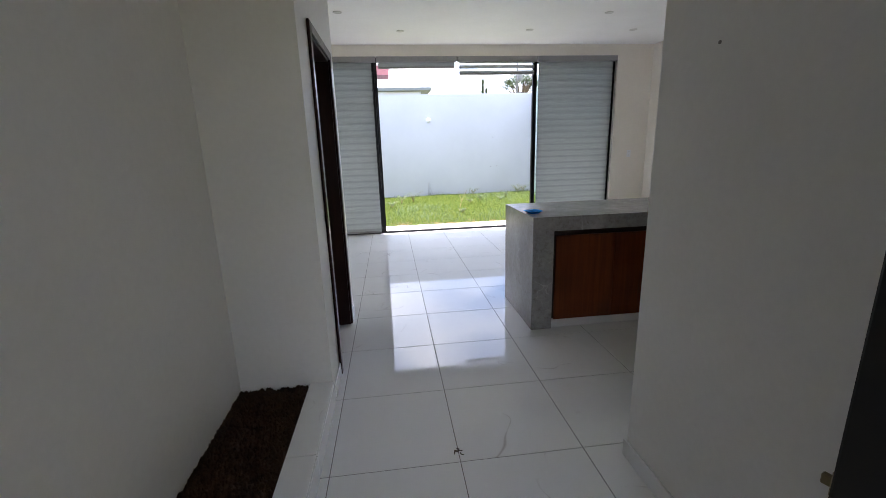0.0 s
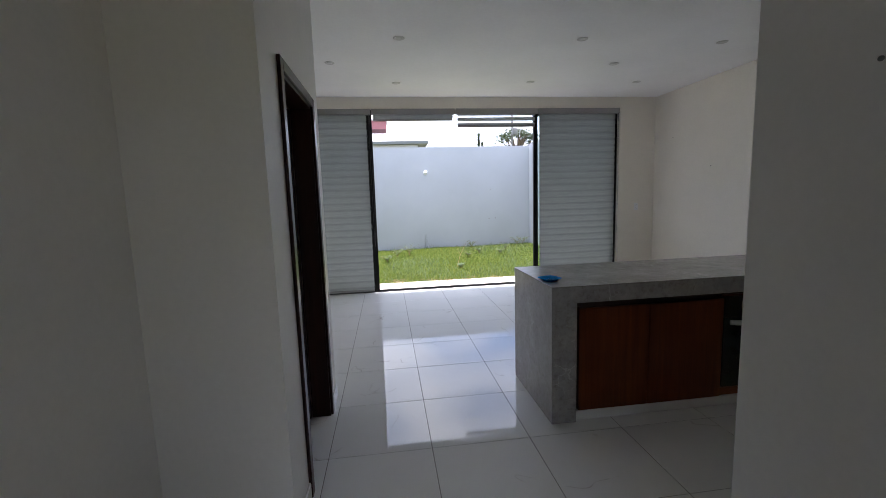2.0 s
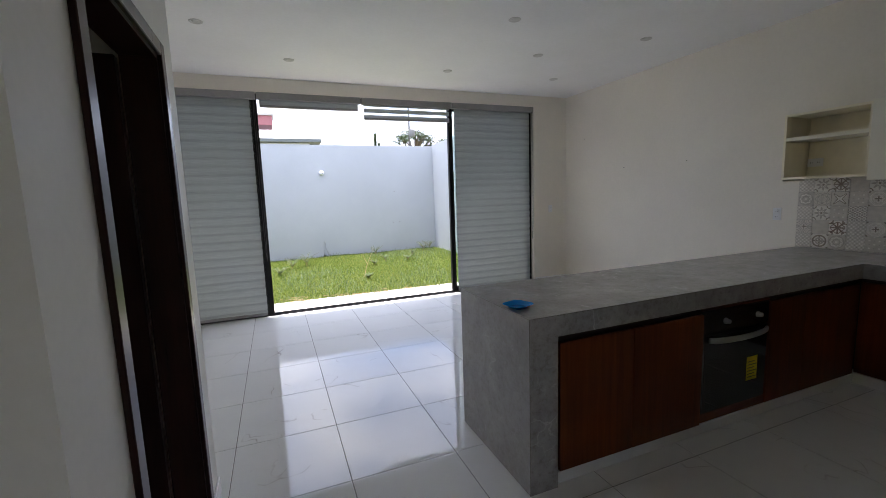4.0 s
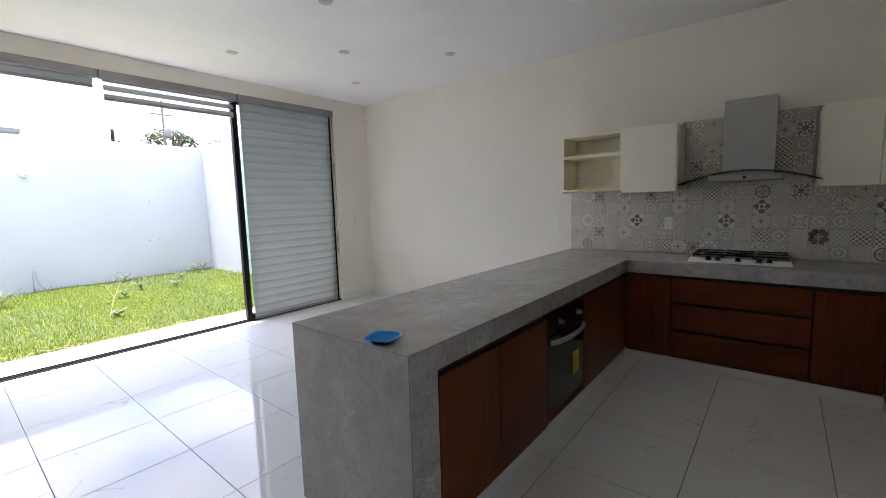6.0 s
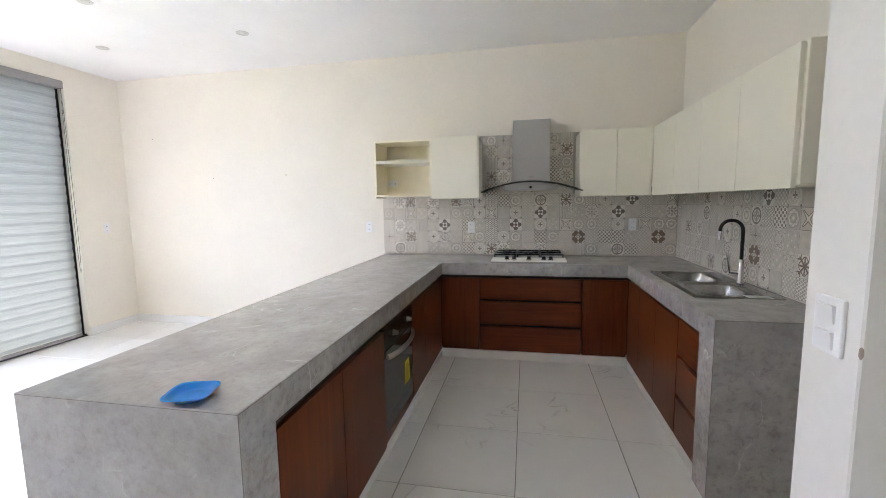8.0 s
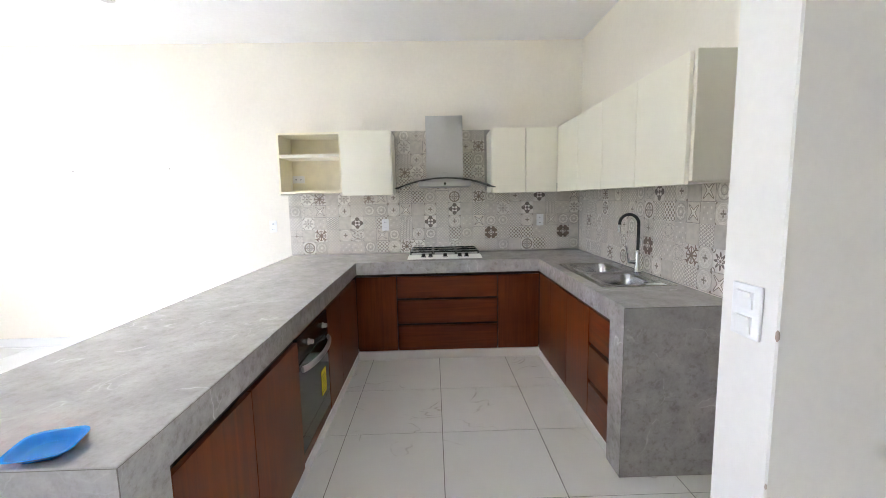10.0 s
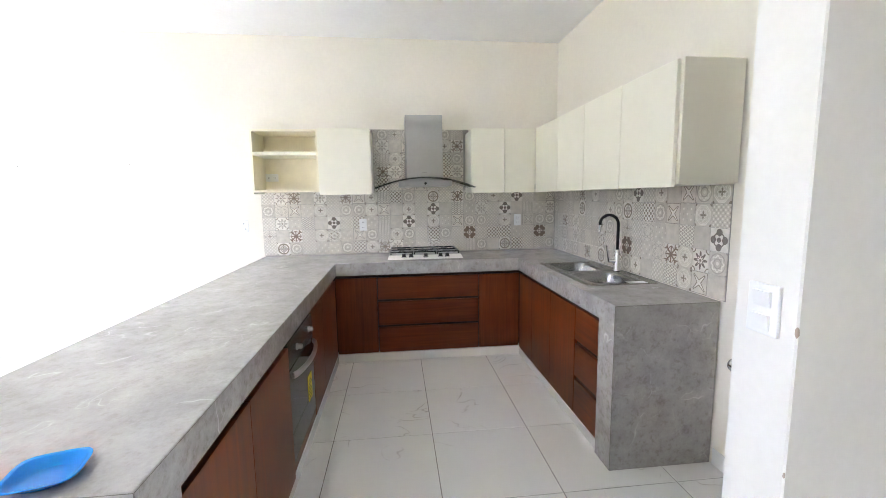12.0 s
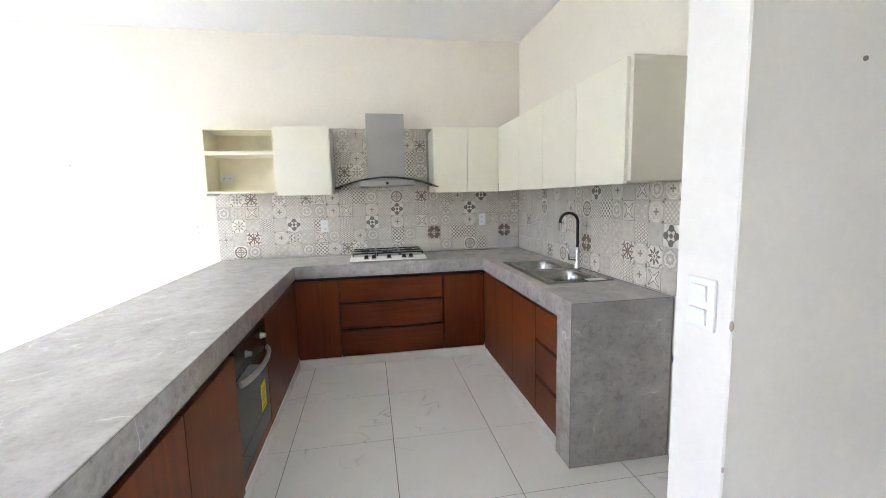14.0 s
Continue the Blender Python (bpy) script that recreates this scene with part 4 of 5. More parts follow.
switch = thing("light_switch", (1.455, STUBY, 1.183), "white two-rocker light switch on the wall end", "light switch")
part("plate", boxes((1.412, 1.498, STUBY + 0.0005, STUBY + 0.009, 1.122, 1.244), bevel=0.003, seg=2), PLASTIC, switch)
for z0 in (1.134, 1.190):
    bm = boxes((1.432, 1.478, STUBY + 0.009, STUBY + 0.0125, z0, z0 + 0.038))
    for v in bm.verts:
        if v.co.y > STUBY + 0.011 and v.co.z > z0 + 0.02:
            v.co.y += 0.005
    part("rocker", bm, PLASTIC, switch)


def wall_plug(at, axis, r=0.006):
    bm = bmesh.new()
    lathe(bm, [(r, 0.0), (r, 0.003), (r * 0.55, 0.004), (r * 0.4, 0.002)], at, axis, 12)
    return solid("wall_plug", bm, HOLEPLUG, "small grey screw plug set in painted wall", "wall plug", "wall plugs", at=at)


wall_plug((STUB0, 4.43, 1.718), "-X", 0.0055)
wall_plug((EAST, 9.0, 1.785), "-X")
wall_plug((EAST, 8.05, 1.795), "-X")
wall_plug((EAST, 9.80, 2.27), "-X")
wall_plug((EAST, 6.95, 1.52), "-X")
chip = bmesh.new()
lathe(chip, [(0.002, -0.014), (0.0045, -0.006), (0.004, 0.008), (0.0015, 0.014)], (STUB0 + 0.0035, STUBY - 0.0035, 1.15), "Z", 10)
solid("plaster_chip", chip, plain("bare_plaster", (0.42, 0.33, 0.27), 0.9), "chipped bare plaster on the wall's edge", "wall damage", at=(STUB0, STUBY, 1.15))

chip = bmesh.new()
lathe(chip, [(0.0015, -0.009), (0.0035, -0.003), (0.003, 0.006), (0.001, 0.010)], (STUB0 + 0.0035, STUBY - 0.0035, 0.81), "Z", 10)
solid("plaster_chip", chip, plain("bare_plaster_low", (0.45, 0.38, 0.32), 0.9), "small chipped bare plaster on the wall's edge", "wall damage", at=(STUB0, STUBY, 0.81))

# ---- blue plate on the worktop ----
plate = thing("plastic_plate", (1.448, 6.305, 0.90), "bright blue square plastic plate with raised rim", "plate")
bm = bmesh.new()
rot = Matrix.Rotation(radians(16), 3, "Z")


def plate_loop(s, z, power):
    """A square with bowed sides and pointed corners."""
    res = []
    for k in range(64):
        a = 2 * math.pi * k / 64
        c, q = math.cos(a), math.sin(a)
        e = 1 / (abs(c) ** power + abs(q) ** power) ** (1 / power)
        p = rot @ Vector((0.064 * s * e * c, 0.064 * s * e * q, 0))
        res.append(bm.verts.new((1.448 + p.x, 6.305 + p.y, 0.90 + z)))
    return res


loops = [plate_loop(*q) for q in ((0.05, 0.001, 2), (0.62, 0.001, 2.6), (0.70, 0.003, 3), (0.89, 0.019, 4), (1.02, 0.0215, 4.2), (1.025, 0.0195, 4.2), (0.92, 0.0165, 4), (0.72, 0.006, 3), (0.60, 0.004, 2.4), (0.57, 0.0048, 2.3), (0.05, 0.0045, 2))]
for a, b in zip(loops, loops[1:]):
    for i in range(64):
        bm.faces.new((a[i], a[(i + 1) % 64], b[(i + 1) % 64], b[i]))
bm.faces.new(loops[0][::-1])
bm.faces.new(loops[-1])
part("dish", smooth(bm, 50), BLUE, plate)

# debris on the floor
dm = bmesh.new()
for k in range(5):
    a = random.random() * 6
    p = Vector((0.61 + 0.012 * math.cos(a * 3), 4.87 + 0.012 * math.sin(a * 5), 0.0))
    tube(dm, [p, p + Vector((0.016 * math.cos(a), 0.016 * math.sin(a), 0.006)), p + Vector((0.024 * math.cos(a + 0.6), 0.024 * math.sin(a + 0.6), 0.001))], 0.0025, 6)
solid("dry_leaf", dm, plain("dead_leaf", (0.06, 0.045, 0.035), 0.9), "small dark curled dry leaf on floor tile", "debris", at=(0.61, 4.87, 0.0))

# ---- garden ----
GZ, GY = -0.06, 16.45
structure("ground", boxes((-400, 400, -300, 600, -0.6, -0.20)), FARGROUND, "earth and grass ground reaching the horizon", "ground")
terrace = structure("pavement", boxes((WIN0 - 0.9, EAST, NORTH + 0.151, 11.06, -0.199, -0.03)), CONCRETE, "pale concrete strip outside the garden door", "pavement")
part("paving_slab", boxes((WIN0 - 0.9, 0.32, NORTH + 0.155, 11.05, -0.0295, -0.022), bevel=0.002), CONCRETE, terrace)
part("paving_slab", boxes((0.327, 1.60, NORTH + 0.155, 11.05, -0.0295, -0.022), bevel=0.002), CONCRETE, terrace)
part("paving_slab", boxes((1.607, 3.15, NORTH + 0.155, 11.05, -0.0295, -0.022), bevel=0.002), CONCRETE, terrace)
part("paving_slab", boxes((3.157, EAST - 0.01, NORTH + 0.155, 11.05, -0.0295, -0.022), bevel=0.002), CONCRETE, terrace)
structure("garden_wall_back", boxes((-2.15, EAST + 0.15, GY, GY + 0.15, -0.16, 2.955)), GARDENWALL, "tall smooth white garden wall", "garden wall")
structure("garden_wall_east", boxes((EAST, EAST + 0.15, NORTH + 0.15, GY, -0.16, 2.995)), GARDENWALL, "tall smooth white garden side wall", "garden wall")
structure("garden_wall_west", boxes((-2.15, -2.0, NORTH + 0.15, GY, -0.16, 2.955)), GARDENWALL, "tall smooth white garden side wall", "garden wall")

# lawn: uneven earth and blades
bm = bmesh.new()
LX0, LX1, LY0, LY1 = -2.0, EAST, 10.98, GY


def lawn_z(x, y):
    edge = min(1.0, max(0.0, (y - 11.0) / 0.25))
    return -0.055 + 0.025 * edge + 0.022 * noise.noise(Vector((x * 0.8, y * 0.8, 2.0))) * edge - 0.085 * max(0.0, (y - 11.3) / 5.1) + 0.03 * max(0.0, (y - 14.5) / 2.0) * min(1.0, max(0.0, (x - 1.0) / 3.0))


gx, gy = 60, 50
lawn = [[bm.verts.new((LX0 + (LX1 - LX0) * i / gx, LY0 + (LY1 - LY0) * j / gy, lawn_z(LX0 + (LX1 - LX0) * i / gx, LY0 + (LY1 - LY0) * j / gy))) for j in range(gy + 1)] for i in range(gx + 1)]
for i in range(gx):
    for j in range(gy):
        bm.faces.new((lawn[i][j], lawn[i + 1][j], lawn[i + 1][j + 1], lawn[i][j + 1]))
for f in bm.faces:
    f.smooth = True
structure("lawn", bm, LAWNSOIL, "green uneven lawn behind the house", "lawn")


def blades(name, count, seed, hmin, hmax, material, label, where):
    rnd = np.random.default_rng(seed)
    vs, fs = [], []
    n = 0
    while n < count:
        x, y = rnd.uniform(LX0 + 0.02, LX1 - 0.02), rnd.uniform(10.92, GY - 0.02)
        if rnd.random() > where(x, y):
            continue
        h = rnd.uniform(hmin, hmax) * (0.75 + 0.6 * (0.5 + 0.5 * noise.noise(Vector((x * 1.4, y * 1.4, 7)))))
        a, lean, w = rnd.uniform(0, 6.283), rnd.uniform(0.2, 0.9) * h, rnd.uniform(0.0025, 0.005)
        ca, sa = math.cos(a), math.sin(a)
        z = lawn_z(x, y) - 0.005
        i = len(vs)
        vs += [(x - w * sa, y + w * ca, z), (x + w * sa, y - w * ca, z), (x + w * 0.8 * sa + lean * 0.4 * ca, y - w * 0.8 * ca + lean * 0.4 * sa, z + h * 0.62), (x - w * 0.8 * sa + lean * 0.4 * ca, y + w * 0.8 * ca + lean * 0.4 * sa, z + h * 0.62), (x + lean * ca, y + lean * sa, z + h)]
        fs += [(i, i + 1, i + 2, i + 3), (i + 3, i + 2, i + 4)]
        n += 1
    me = bpy.data.meshes.new(name)
    me.from_pydata(vs, [], fs)
    me.materials.append(material)
    return tagged(new(name, me), label, "grass", kind="stuff")


blades("grass", 150000, 3, 0.016, 0.045, GRASS, "bright green uneven lawn grass", lambda x, y: 1.0 if y > 11.02 + 0.22 * noise.noise(Vector((x * 2.2, 1, 0))) + 0.06 * noise.noise(Vector((x * 9, 4, 0))) else 0.03)
blades("tall_grass", 4500, 5, 0.05, 0.13, WEED, "taller grey-green weeds in the lawn", lambda x, y: max(0.0, noise.noise(Vector((x * 0.55, y * 0.6, 3.3))) * 1.6) + (0.55 if y > 15.4 and x > 2.6 else 0.0))

# dead leaves and crumbs of earth along the concrete edge
rl = np.random.default_rng(12)
lv, lfs = [], []
for k in range(3200):
    x, y = rl.uniform(0.2, 4.6), 11.08 - abs(rl.normal(0, 0.16))
    if y < 10.5 or rl.random() > 0.30 + 1.0 * noise.noise(Vector((x * 2.5, y * 2.0, 1))):
        continue
    a, q = rl.uniform(0, 6.283), rl.uniform(0.006, 0.02)
    ca, sa = q * math.cos(a), q * math.sin(a)
    i = len(lv)
    z = -0.0205
    lv += [(x - ca, y - sa, z), (x + sa * 0.4, y - ca * 0.4, z + q * 0.25), (x + ca, y + sa, z + 0.001), (x - sa * 0.4, y + ca * 0.4, z + q * 0.15)]
    lfs.append((i, i + 1, i + 2, i + 3))
litter = bpy.data.meshes.new("leaf_litter")
litter.from_pydata(lv, [], lfs)
litter.materials.append(DRYSTEM)
tagged(new("leaf_litter", litter), "scattered dry leaves on the concrete strip", "leaves", kind="stuff")

# trailing dry stems at the lawn's edge
for k in range(18):
    rnd = random.Random(40 + k)
    x, y = rnd.uniform(0.4, 3.6), rnd.uniform(10.85, 11.15)
    a = rnd.uniform(0, 6.28)
    bm = bmesh.new()
    pts = [Vector((x + 0.06 * s_ * math.cos(a + 0.3 * s_), y + 0.03 * s_ * math.sin(a + 0.2 * s_), -0.018 + 0.02 * (s_ % 2))) for s_ in range(6)]
    solid("creeping_vine", tube(bm, pts, 0.0035, 5), DRYSTEM, "thin dry creeping stem over the concrete edge", "plant", "creeping vines", at=(x, y, -0.02))


def weed_plant(x, y, h, seed):
    rnd = random.Random(seed)
    ob = thing("weed_plant", (x, y, lawn_z(x, y)), "bushy grey-green weed growing in the lawn", "plant", "garden weeds")
    st, lf = bmesh.new(), bmesh.new()
    z0 = lawn_z(x, y)
    for s_ in range(14):
        a, ln = rnd.uniform(0, 6.28), rnd.uniform(0.6, 1.0) * h
        pts = [Vector((x, y, z0)) + Vector((math.cos(a) * 0.75 * ln * u * u, math.sin(a) * 0.75 * ln * u * u, ln * u * (1.15 - 0.35 * u))) for u in (0, 0.35, 0.7, 1.0)]
        tube(st, pts, [0.0025, 0.002, 0.0015, 0.001], 5)
        for k in range(46):
            u = rnd.uniform(0.3, 1.0)
            p = Vector((x, y, z0)) + Vector((math.cos(a) * 0.75 * ln * u * u, math.sin(a) * 0.75 * ln * u * u, ln * u * (1.15 - 0.35 * u)))
            b, q = rnd.uniform(0, 6.28), rnd.uniform(0.012, 0.032)
            d = Vector((math.cos(b), math.sin(b), rnd.uniform(-0.2, 0.6))).normalized()
            e = d.cross(Vector((0, 0, 1))).normalized() * q * 0.28
            v = [lf.verts.new(p), lf.verts.new(p + d * q * 0.5 + e), lf.verts.new(p + d * q), lf.verts.new(p + d * q * 0.5 - e)]
            lf.faces.new(v)
    part("stems", st, DRYSTEM, ob)
    part("leaves", lf, WEED, ob)


for k, (x, y, h) in enumerate(((0.62, 14.6, 0.34), (0.95, 14.9, 0.42), (0.35, 13.7, 0.26), (2.4, 14.0, 0.22), (2.8, 14.6, 0.24), (3.3, 14.3, 0.22), (3.7, 15.2, 0.26), (4.3, 16.0, 0.36), (4.55, 16.2, 0.34), (2.9, 16.1, 0.30), (1.9, 12.3, 0.15))):
    weed_plant(x, y, h, 60 + k)

# bare twig standing in the lawn
bm = bmesh.new()
tube(bm, [(1.85, 12.5, -0.07), (1.93, 12.6, 0.16), (2.02, 12.66, 0.33), (2.10, 12.70, 0.46)], [0.006, 0.005, 0.004, 0.002], 6)
tube(bm, [(1.95, 12.62, 0.20), (1.90, 12.7, 0.33), (1.89, 12.74, 0.40)], [0.004, 0.003, 0.0015], 6)
solid("dry_twig", bm, DRYSTEM, "thin bare dry twig standing in the lawn", "plant", at=(1.85, 12.5, -0.05))

# wall spotlight and garden tap pipe
spot = thing("garden_spotlight", (1.60, GY, 2.20), "small round white spotlight on the garden wall", "wall lamp")
part("base", smooth(lathe(bmesh.new(), [(0.055, 0), (0.055, 0.02), (0.045, 0.028)], (1.60, GY, 2.20), "-Y", 24)), PLASTIC, spot)
part("head", smooth(lathe(bmesh.new(), [(0.02, 0.02), (0.045, 0.035), (0.062, 0.07), (0.058, 0.11), (0.03, 0.135), (0.008, 0.14)], (1.60, GY, 2.20), "-Y", 24)), PLASTIC, spot)
part("lens", smooth(lathe(bmesh.new(), [(0.016, 0.0), (0.016, 0.012), (0.006, 0.014)], (1.62, GY - 0.135, 2.185), "-Y", 16)), HOLEPLUG, spot)

pipe = thing("garden_pipe", (1.57, GY - 0.04, -0.10), "grey bent pipe with tap at the garden wall", "pipe")
part("pipe", smooth(tube(bmesh.new(), [(1.53, GY - 0.04, -0.12), (1.53, GY - 0.04, 0.27), (1.54, GY - 0.05, 0.33), (1.57, GY - 0.06, 0.35), (1.58, GY - 0.06, 0.29)], 0.010, 10)), plain("grey_pvc", (0.45, 0.46, 0.47), 0.5), pipe)
part("hose", smooth(tube(bmesh.new(), [(1.58, GY - 0.06, 0.28), (1.58, GY - 0.06, 0.16), (1.61, GY - 0.08, 0.06), (1.66, GY - 0.12, -0.03), (1.72, GY - 0.16, -0.09)], 0.008, 10)), plain("grey_hose", (0.30, 0.31, 0.31), 0.5), pipe)
for k, (x, z) in enumerate(((3.62, 1.65), (3.55, 0.75), (3.75, 0.76))):
    wall_plug((x, GY, z), "-Y", 0.014)

# ---- beyond the garden wall ----
house = thing("neighbour_house", (-2.0, 25.0, -0.20), "white flat-roofed house behind the garden wall", "house")
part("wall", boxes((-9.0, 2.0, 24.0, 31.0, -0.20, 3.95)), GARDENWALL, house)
part("roof_slab", boxes((-9.3, 2.48, 23.7, 31.3, 3.96, 4.10), bevel=0.01), plain("grey_roof_edge", (0.13, 0.15, 0.16), 0.7), house)
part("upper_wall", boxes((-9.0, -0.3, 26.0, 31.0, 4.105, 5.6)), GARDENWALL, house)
part("red_panel", boxes((-2.5, 0.56, 24.6, 26.0, 4.78, 5.18), bevel=0.01), plain("faded_red_paint", (0.34, 0.13, 0.15), 0.7), house, "faded red painted parapet panel")
part("red_panel_cap", boxes((-2.6, 0.62, 24.5, 26.0, 5.18, 5.27)), plain("pale_cap", (0.5, 0.48, 0.47), 0.7), house)
part("window", boxes((0.6, 1.6, 23.985, 24.0, 2.9, 3.8)), OVENGLASS, house)


def cypress(x, y, h, r, seed):
    rnd = random.Random(seed)
    ob = thing("cypress_tree", (x, y, -0.20), "slim dark green cypress far behind the wall", "tree", "far cypresses")
    tr = tube(bmesh.new(), [(x, y, -0.20), (x, y, h * 0.5), (x, y, h * 0.96)], [0.12, 0.08, 0.01], 8)
    part("trunk", tr, BARK, ob)
    lf = bmesh.new()
    for k in range(1800):
        u = rnd.random() ** 0.8
        a = rnd.uniform(0, 6.28)
        rr = r * (1 - u) ** 0.7 * rnd.uniform(0.2, 1.0) * (0.75 + 0.3 * math.sin(u * 23 + a * 2))
        p = Vector((x + rr * math.cos(a), y + rr * math.sin(a), 0.6 + (h - 0.6) * u))
        d = Vector((math.cos(a) * 0.4, math.sin(a) * 0.4, 1)).normalized() * rnd.uniform(0.15, 0.3)
        e = Vector((-math.sin(a), math.cos(a), 0)) * rnd.uniform(0.015, 0.035)
        lf.faces.new([lf.verts.new(p - e), lf.verts.new(p + e), lf.verts.new(p + d)])
    part("crown", lf, TREELEAF, ob)


cypress(6.1, 29.0, 5.0, 0.13, 1)
cypress(6.4, 29.4, 4.55, 0.12, 2)


def broad_tree(x, y, h, spread, seed, n=2600):
    rnd = random.Random(seed)
    ob = thing("broadleaf_tree", (x, y, -0.20), "spreading dark green tree far behind the wall", "tree", "far trees")
    tb_ = bmesh.new()
    tube(tb_, [(x, y, -0.20), (x + 0.1, y, h * 0.4), (x + 0.05, y, h * 0.75)], [0.28, 0.2, 0.1], 10)
    tips = []
    for k in range(16):
        a = rnd.uniform(0, 6.28)
        ln = spread * rnd.uniform(0.35, 1.0)
        base = Vector((x + 0.08, y, h * rnd.uniform(0.45, 0.68)))
        tip_ = Vector((base.x + math.cos(a) * ln, base.y + math.sin(a) * ln, h * (0.93 - 0.13 * (ln / spread) ** 2 - rnd.uniform(0, 0.05))))
        tube(tb_, [base, (base + tip_) / 2 + Vector((0, 0, 0.15)), tip_], [0.09, 0.06, 0.02], 7)
        tips.append(tip_)
    part("trunk", tb_, BARK, ob)
    lf = bmesh.new()
    for k in range(n):
        c = rnd.choice(tips)
        p = c + Vector((rnd.gauss(0, 0.26), rnd.gauss(0, 0.26), rnd.gauss(0, 0.13)))
        d = Vector((rnd.uniform(-1, 1), rnd.uniform(-1, 1), rnd.uniform(-0.6, 0.8))).normalized()
        e = d.cross(Vector((rnd.uniform(-1, 1), rnd.uniform(-1, 1), 1))).normalized()
        q = rnd.uniform(0.06, 0.14)
        lf.faces.new([lf.verts.new(p), lf.verts.new(p + d * q * 0.5 + e * q * 0.4), lf.verts.new(p + d * q), lf.verts.new(p + d * q * 0.5 - e * q * 0.4)])
    part("crown", lf, TREELEAF, ob)


broad_tree(8.75, 30.0, 6.1, 1.05, 11, 2400)
broad_tree(12.3, 32.0, 6.1, 1.0, 12, 1600)

pole = thing("utility_pole", (8.19, 29.0, -0.20), "concrete utility pole with crossarm and transformer", "utility pole")
part("post", smooth(cyl(bmesh.new(), (8.19, 29, -0.20), (8.19, 29, 6.75), 0.075, 0.045, 14)), DARKGREY, pole)
part("crossarm", boxes((7.65, 8.62, 28.96, 29.04, 6.06, 6.12), bevel=0.01), DARKGREY, pole)
part("transformer", smooth(lathe(bmesh.new(), [(0.15, 0), (0.16, 0.03), (0.16, 0.36), (0.13, 0.42), (0.05, 0.44)], (8.30, 28.8, 5.02), "Z", 20)), plain("grey_transformer", (0.13, 0.135, 0.14), 0.6), pole)
for k in range(3):
    part("insulator", smooth(lathe(bmesh.new(), [(0.025, 0), (0.03, 0.03), (0.015, 0.06), (0.025, 0.1), (0.01, 0.12)], (7.70 + 0.43 * k, 29, 6.12), "Z", 10)), PLASTIC, pole)
for k in range(3):
    pts = [(x, 29 + (x - 8.19) * 0.05 + 0.4 * (k - 1), 6.22 - 0.4 * (1 - ((x - 8.19) / 40) ** 2) + 0.4) for x in range(-32, 49, 8)]
    solid("power_line", tube(bmesh.new(), pts, 0.006, 5), RUBBER, "thin dark overhead power line", "cable", "power lines", at=(8.19, 29, 6.2))


# ---- floor tiles ----
tile_meshes = {}


def tile_mesh(w, h, t, material, name, bevel=0.0012):
    key = (round(w, 3), round(h, 3), t, material.name)
    if key not in tile_meshes:
        bm = boxes((-w / 2, w / 2, -h / 2, h / 2, -t, 0))
        bmesh.ops.bevel(bm, geom=[e for e in bm.edges if all(v.co.z > -1e-6 for v in e.verts)], offset=bevel, segments=1, affect="EDGES")
        tile_meshes[key] = to_mesh(name, bm, material)
    return tile_meshes[key]


TS, GAP = 0.6, 0.0035
for i in range(-3, 9):
    for j in range(4, 18):
        x0, x1 = max(i * TS, WEST), min((i + 1) * TS, EAST)
        y0, y1 = max(j * TS, 2.6), min((j + 1) * TS, NORTH + 0.034)
        if x1 - x0 < 0.02 or y1 - y0 < 0.02 or (x1 < -0.1 and y1 < 6.7):
            continue
        ob = new("tile", tile_mesh(x1 - x0 - GAP, y1 - y0 - GAP, 0.006, FLOORTILE, "floor_tile"))
        ob.location = ((x0 + x1) / 2, (y0 + y1) / 2, 0.0)
        ob.parent = floor_ob


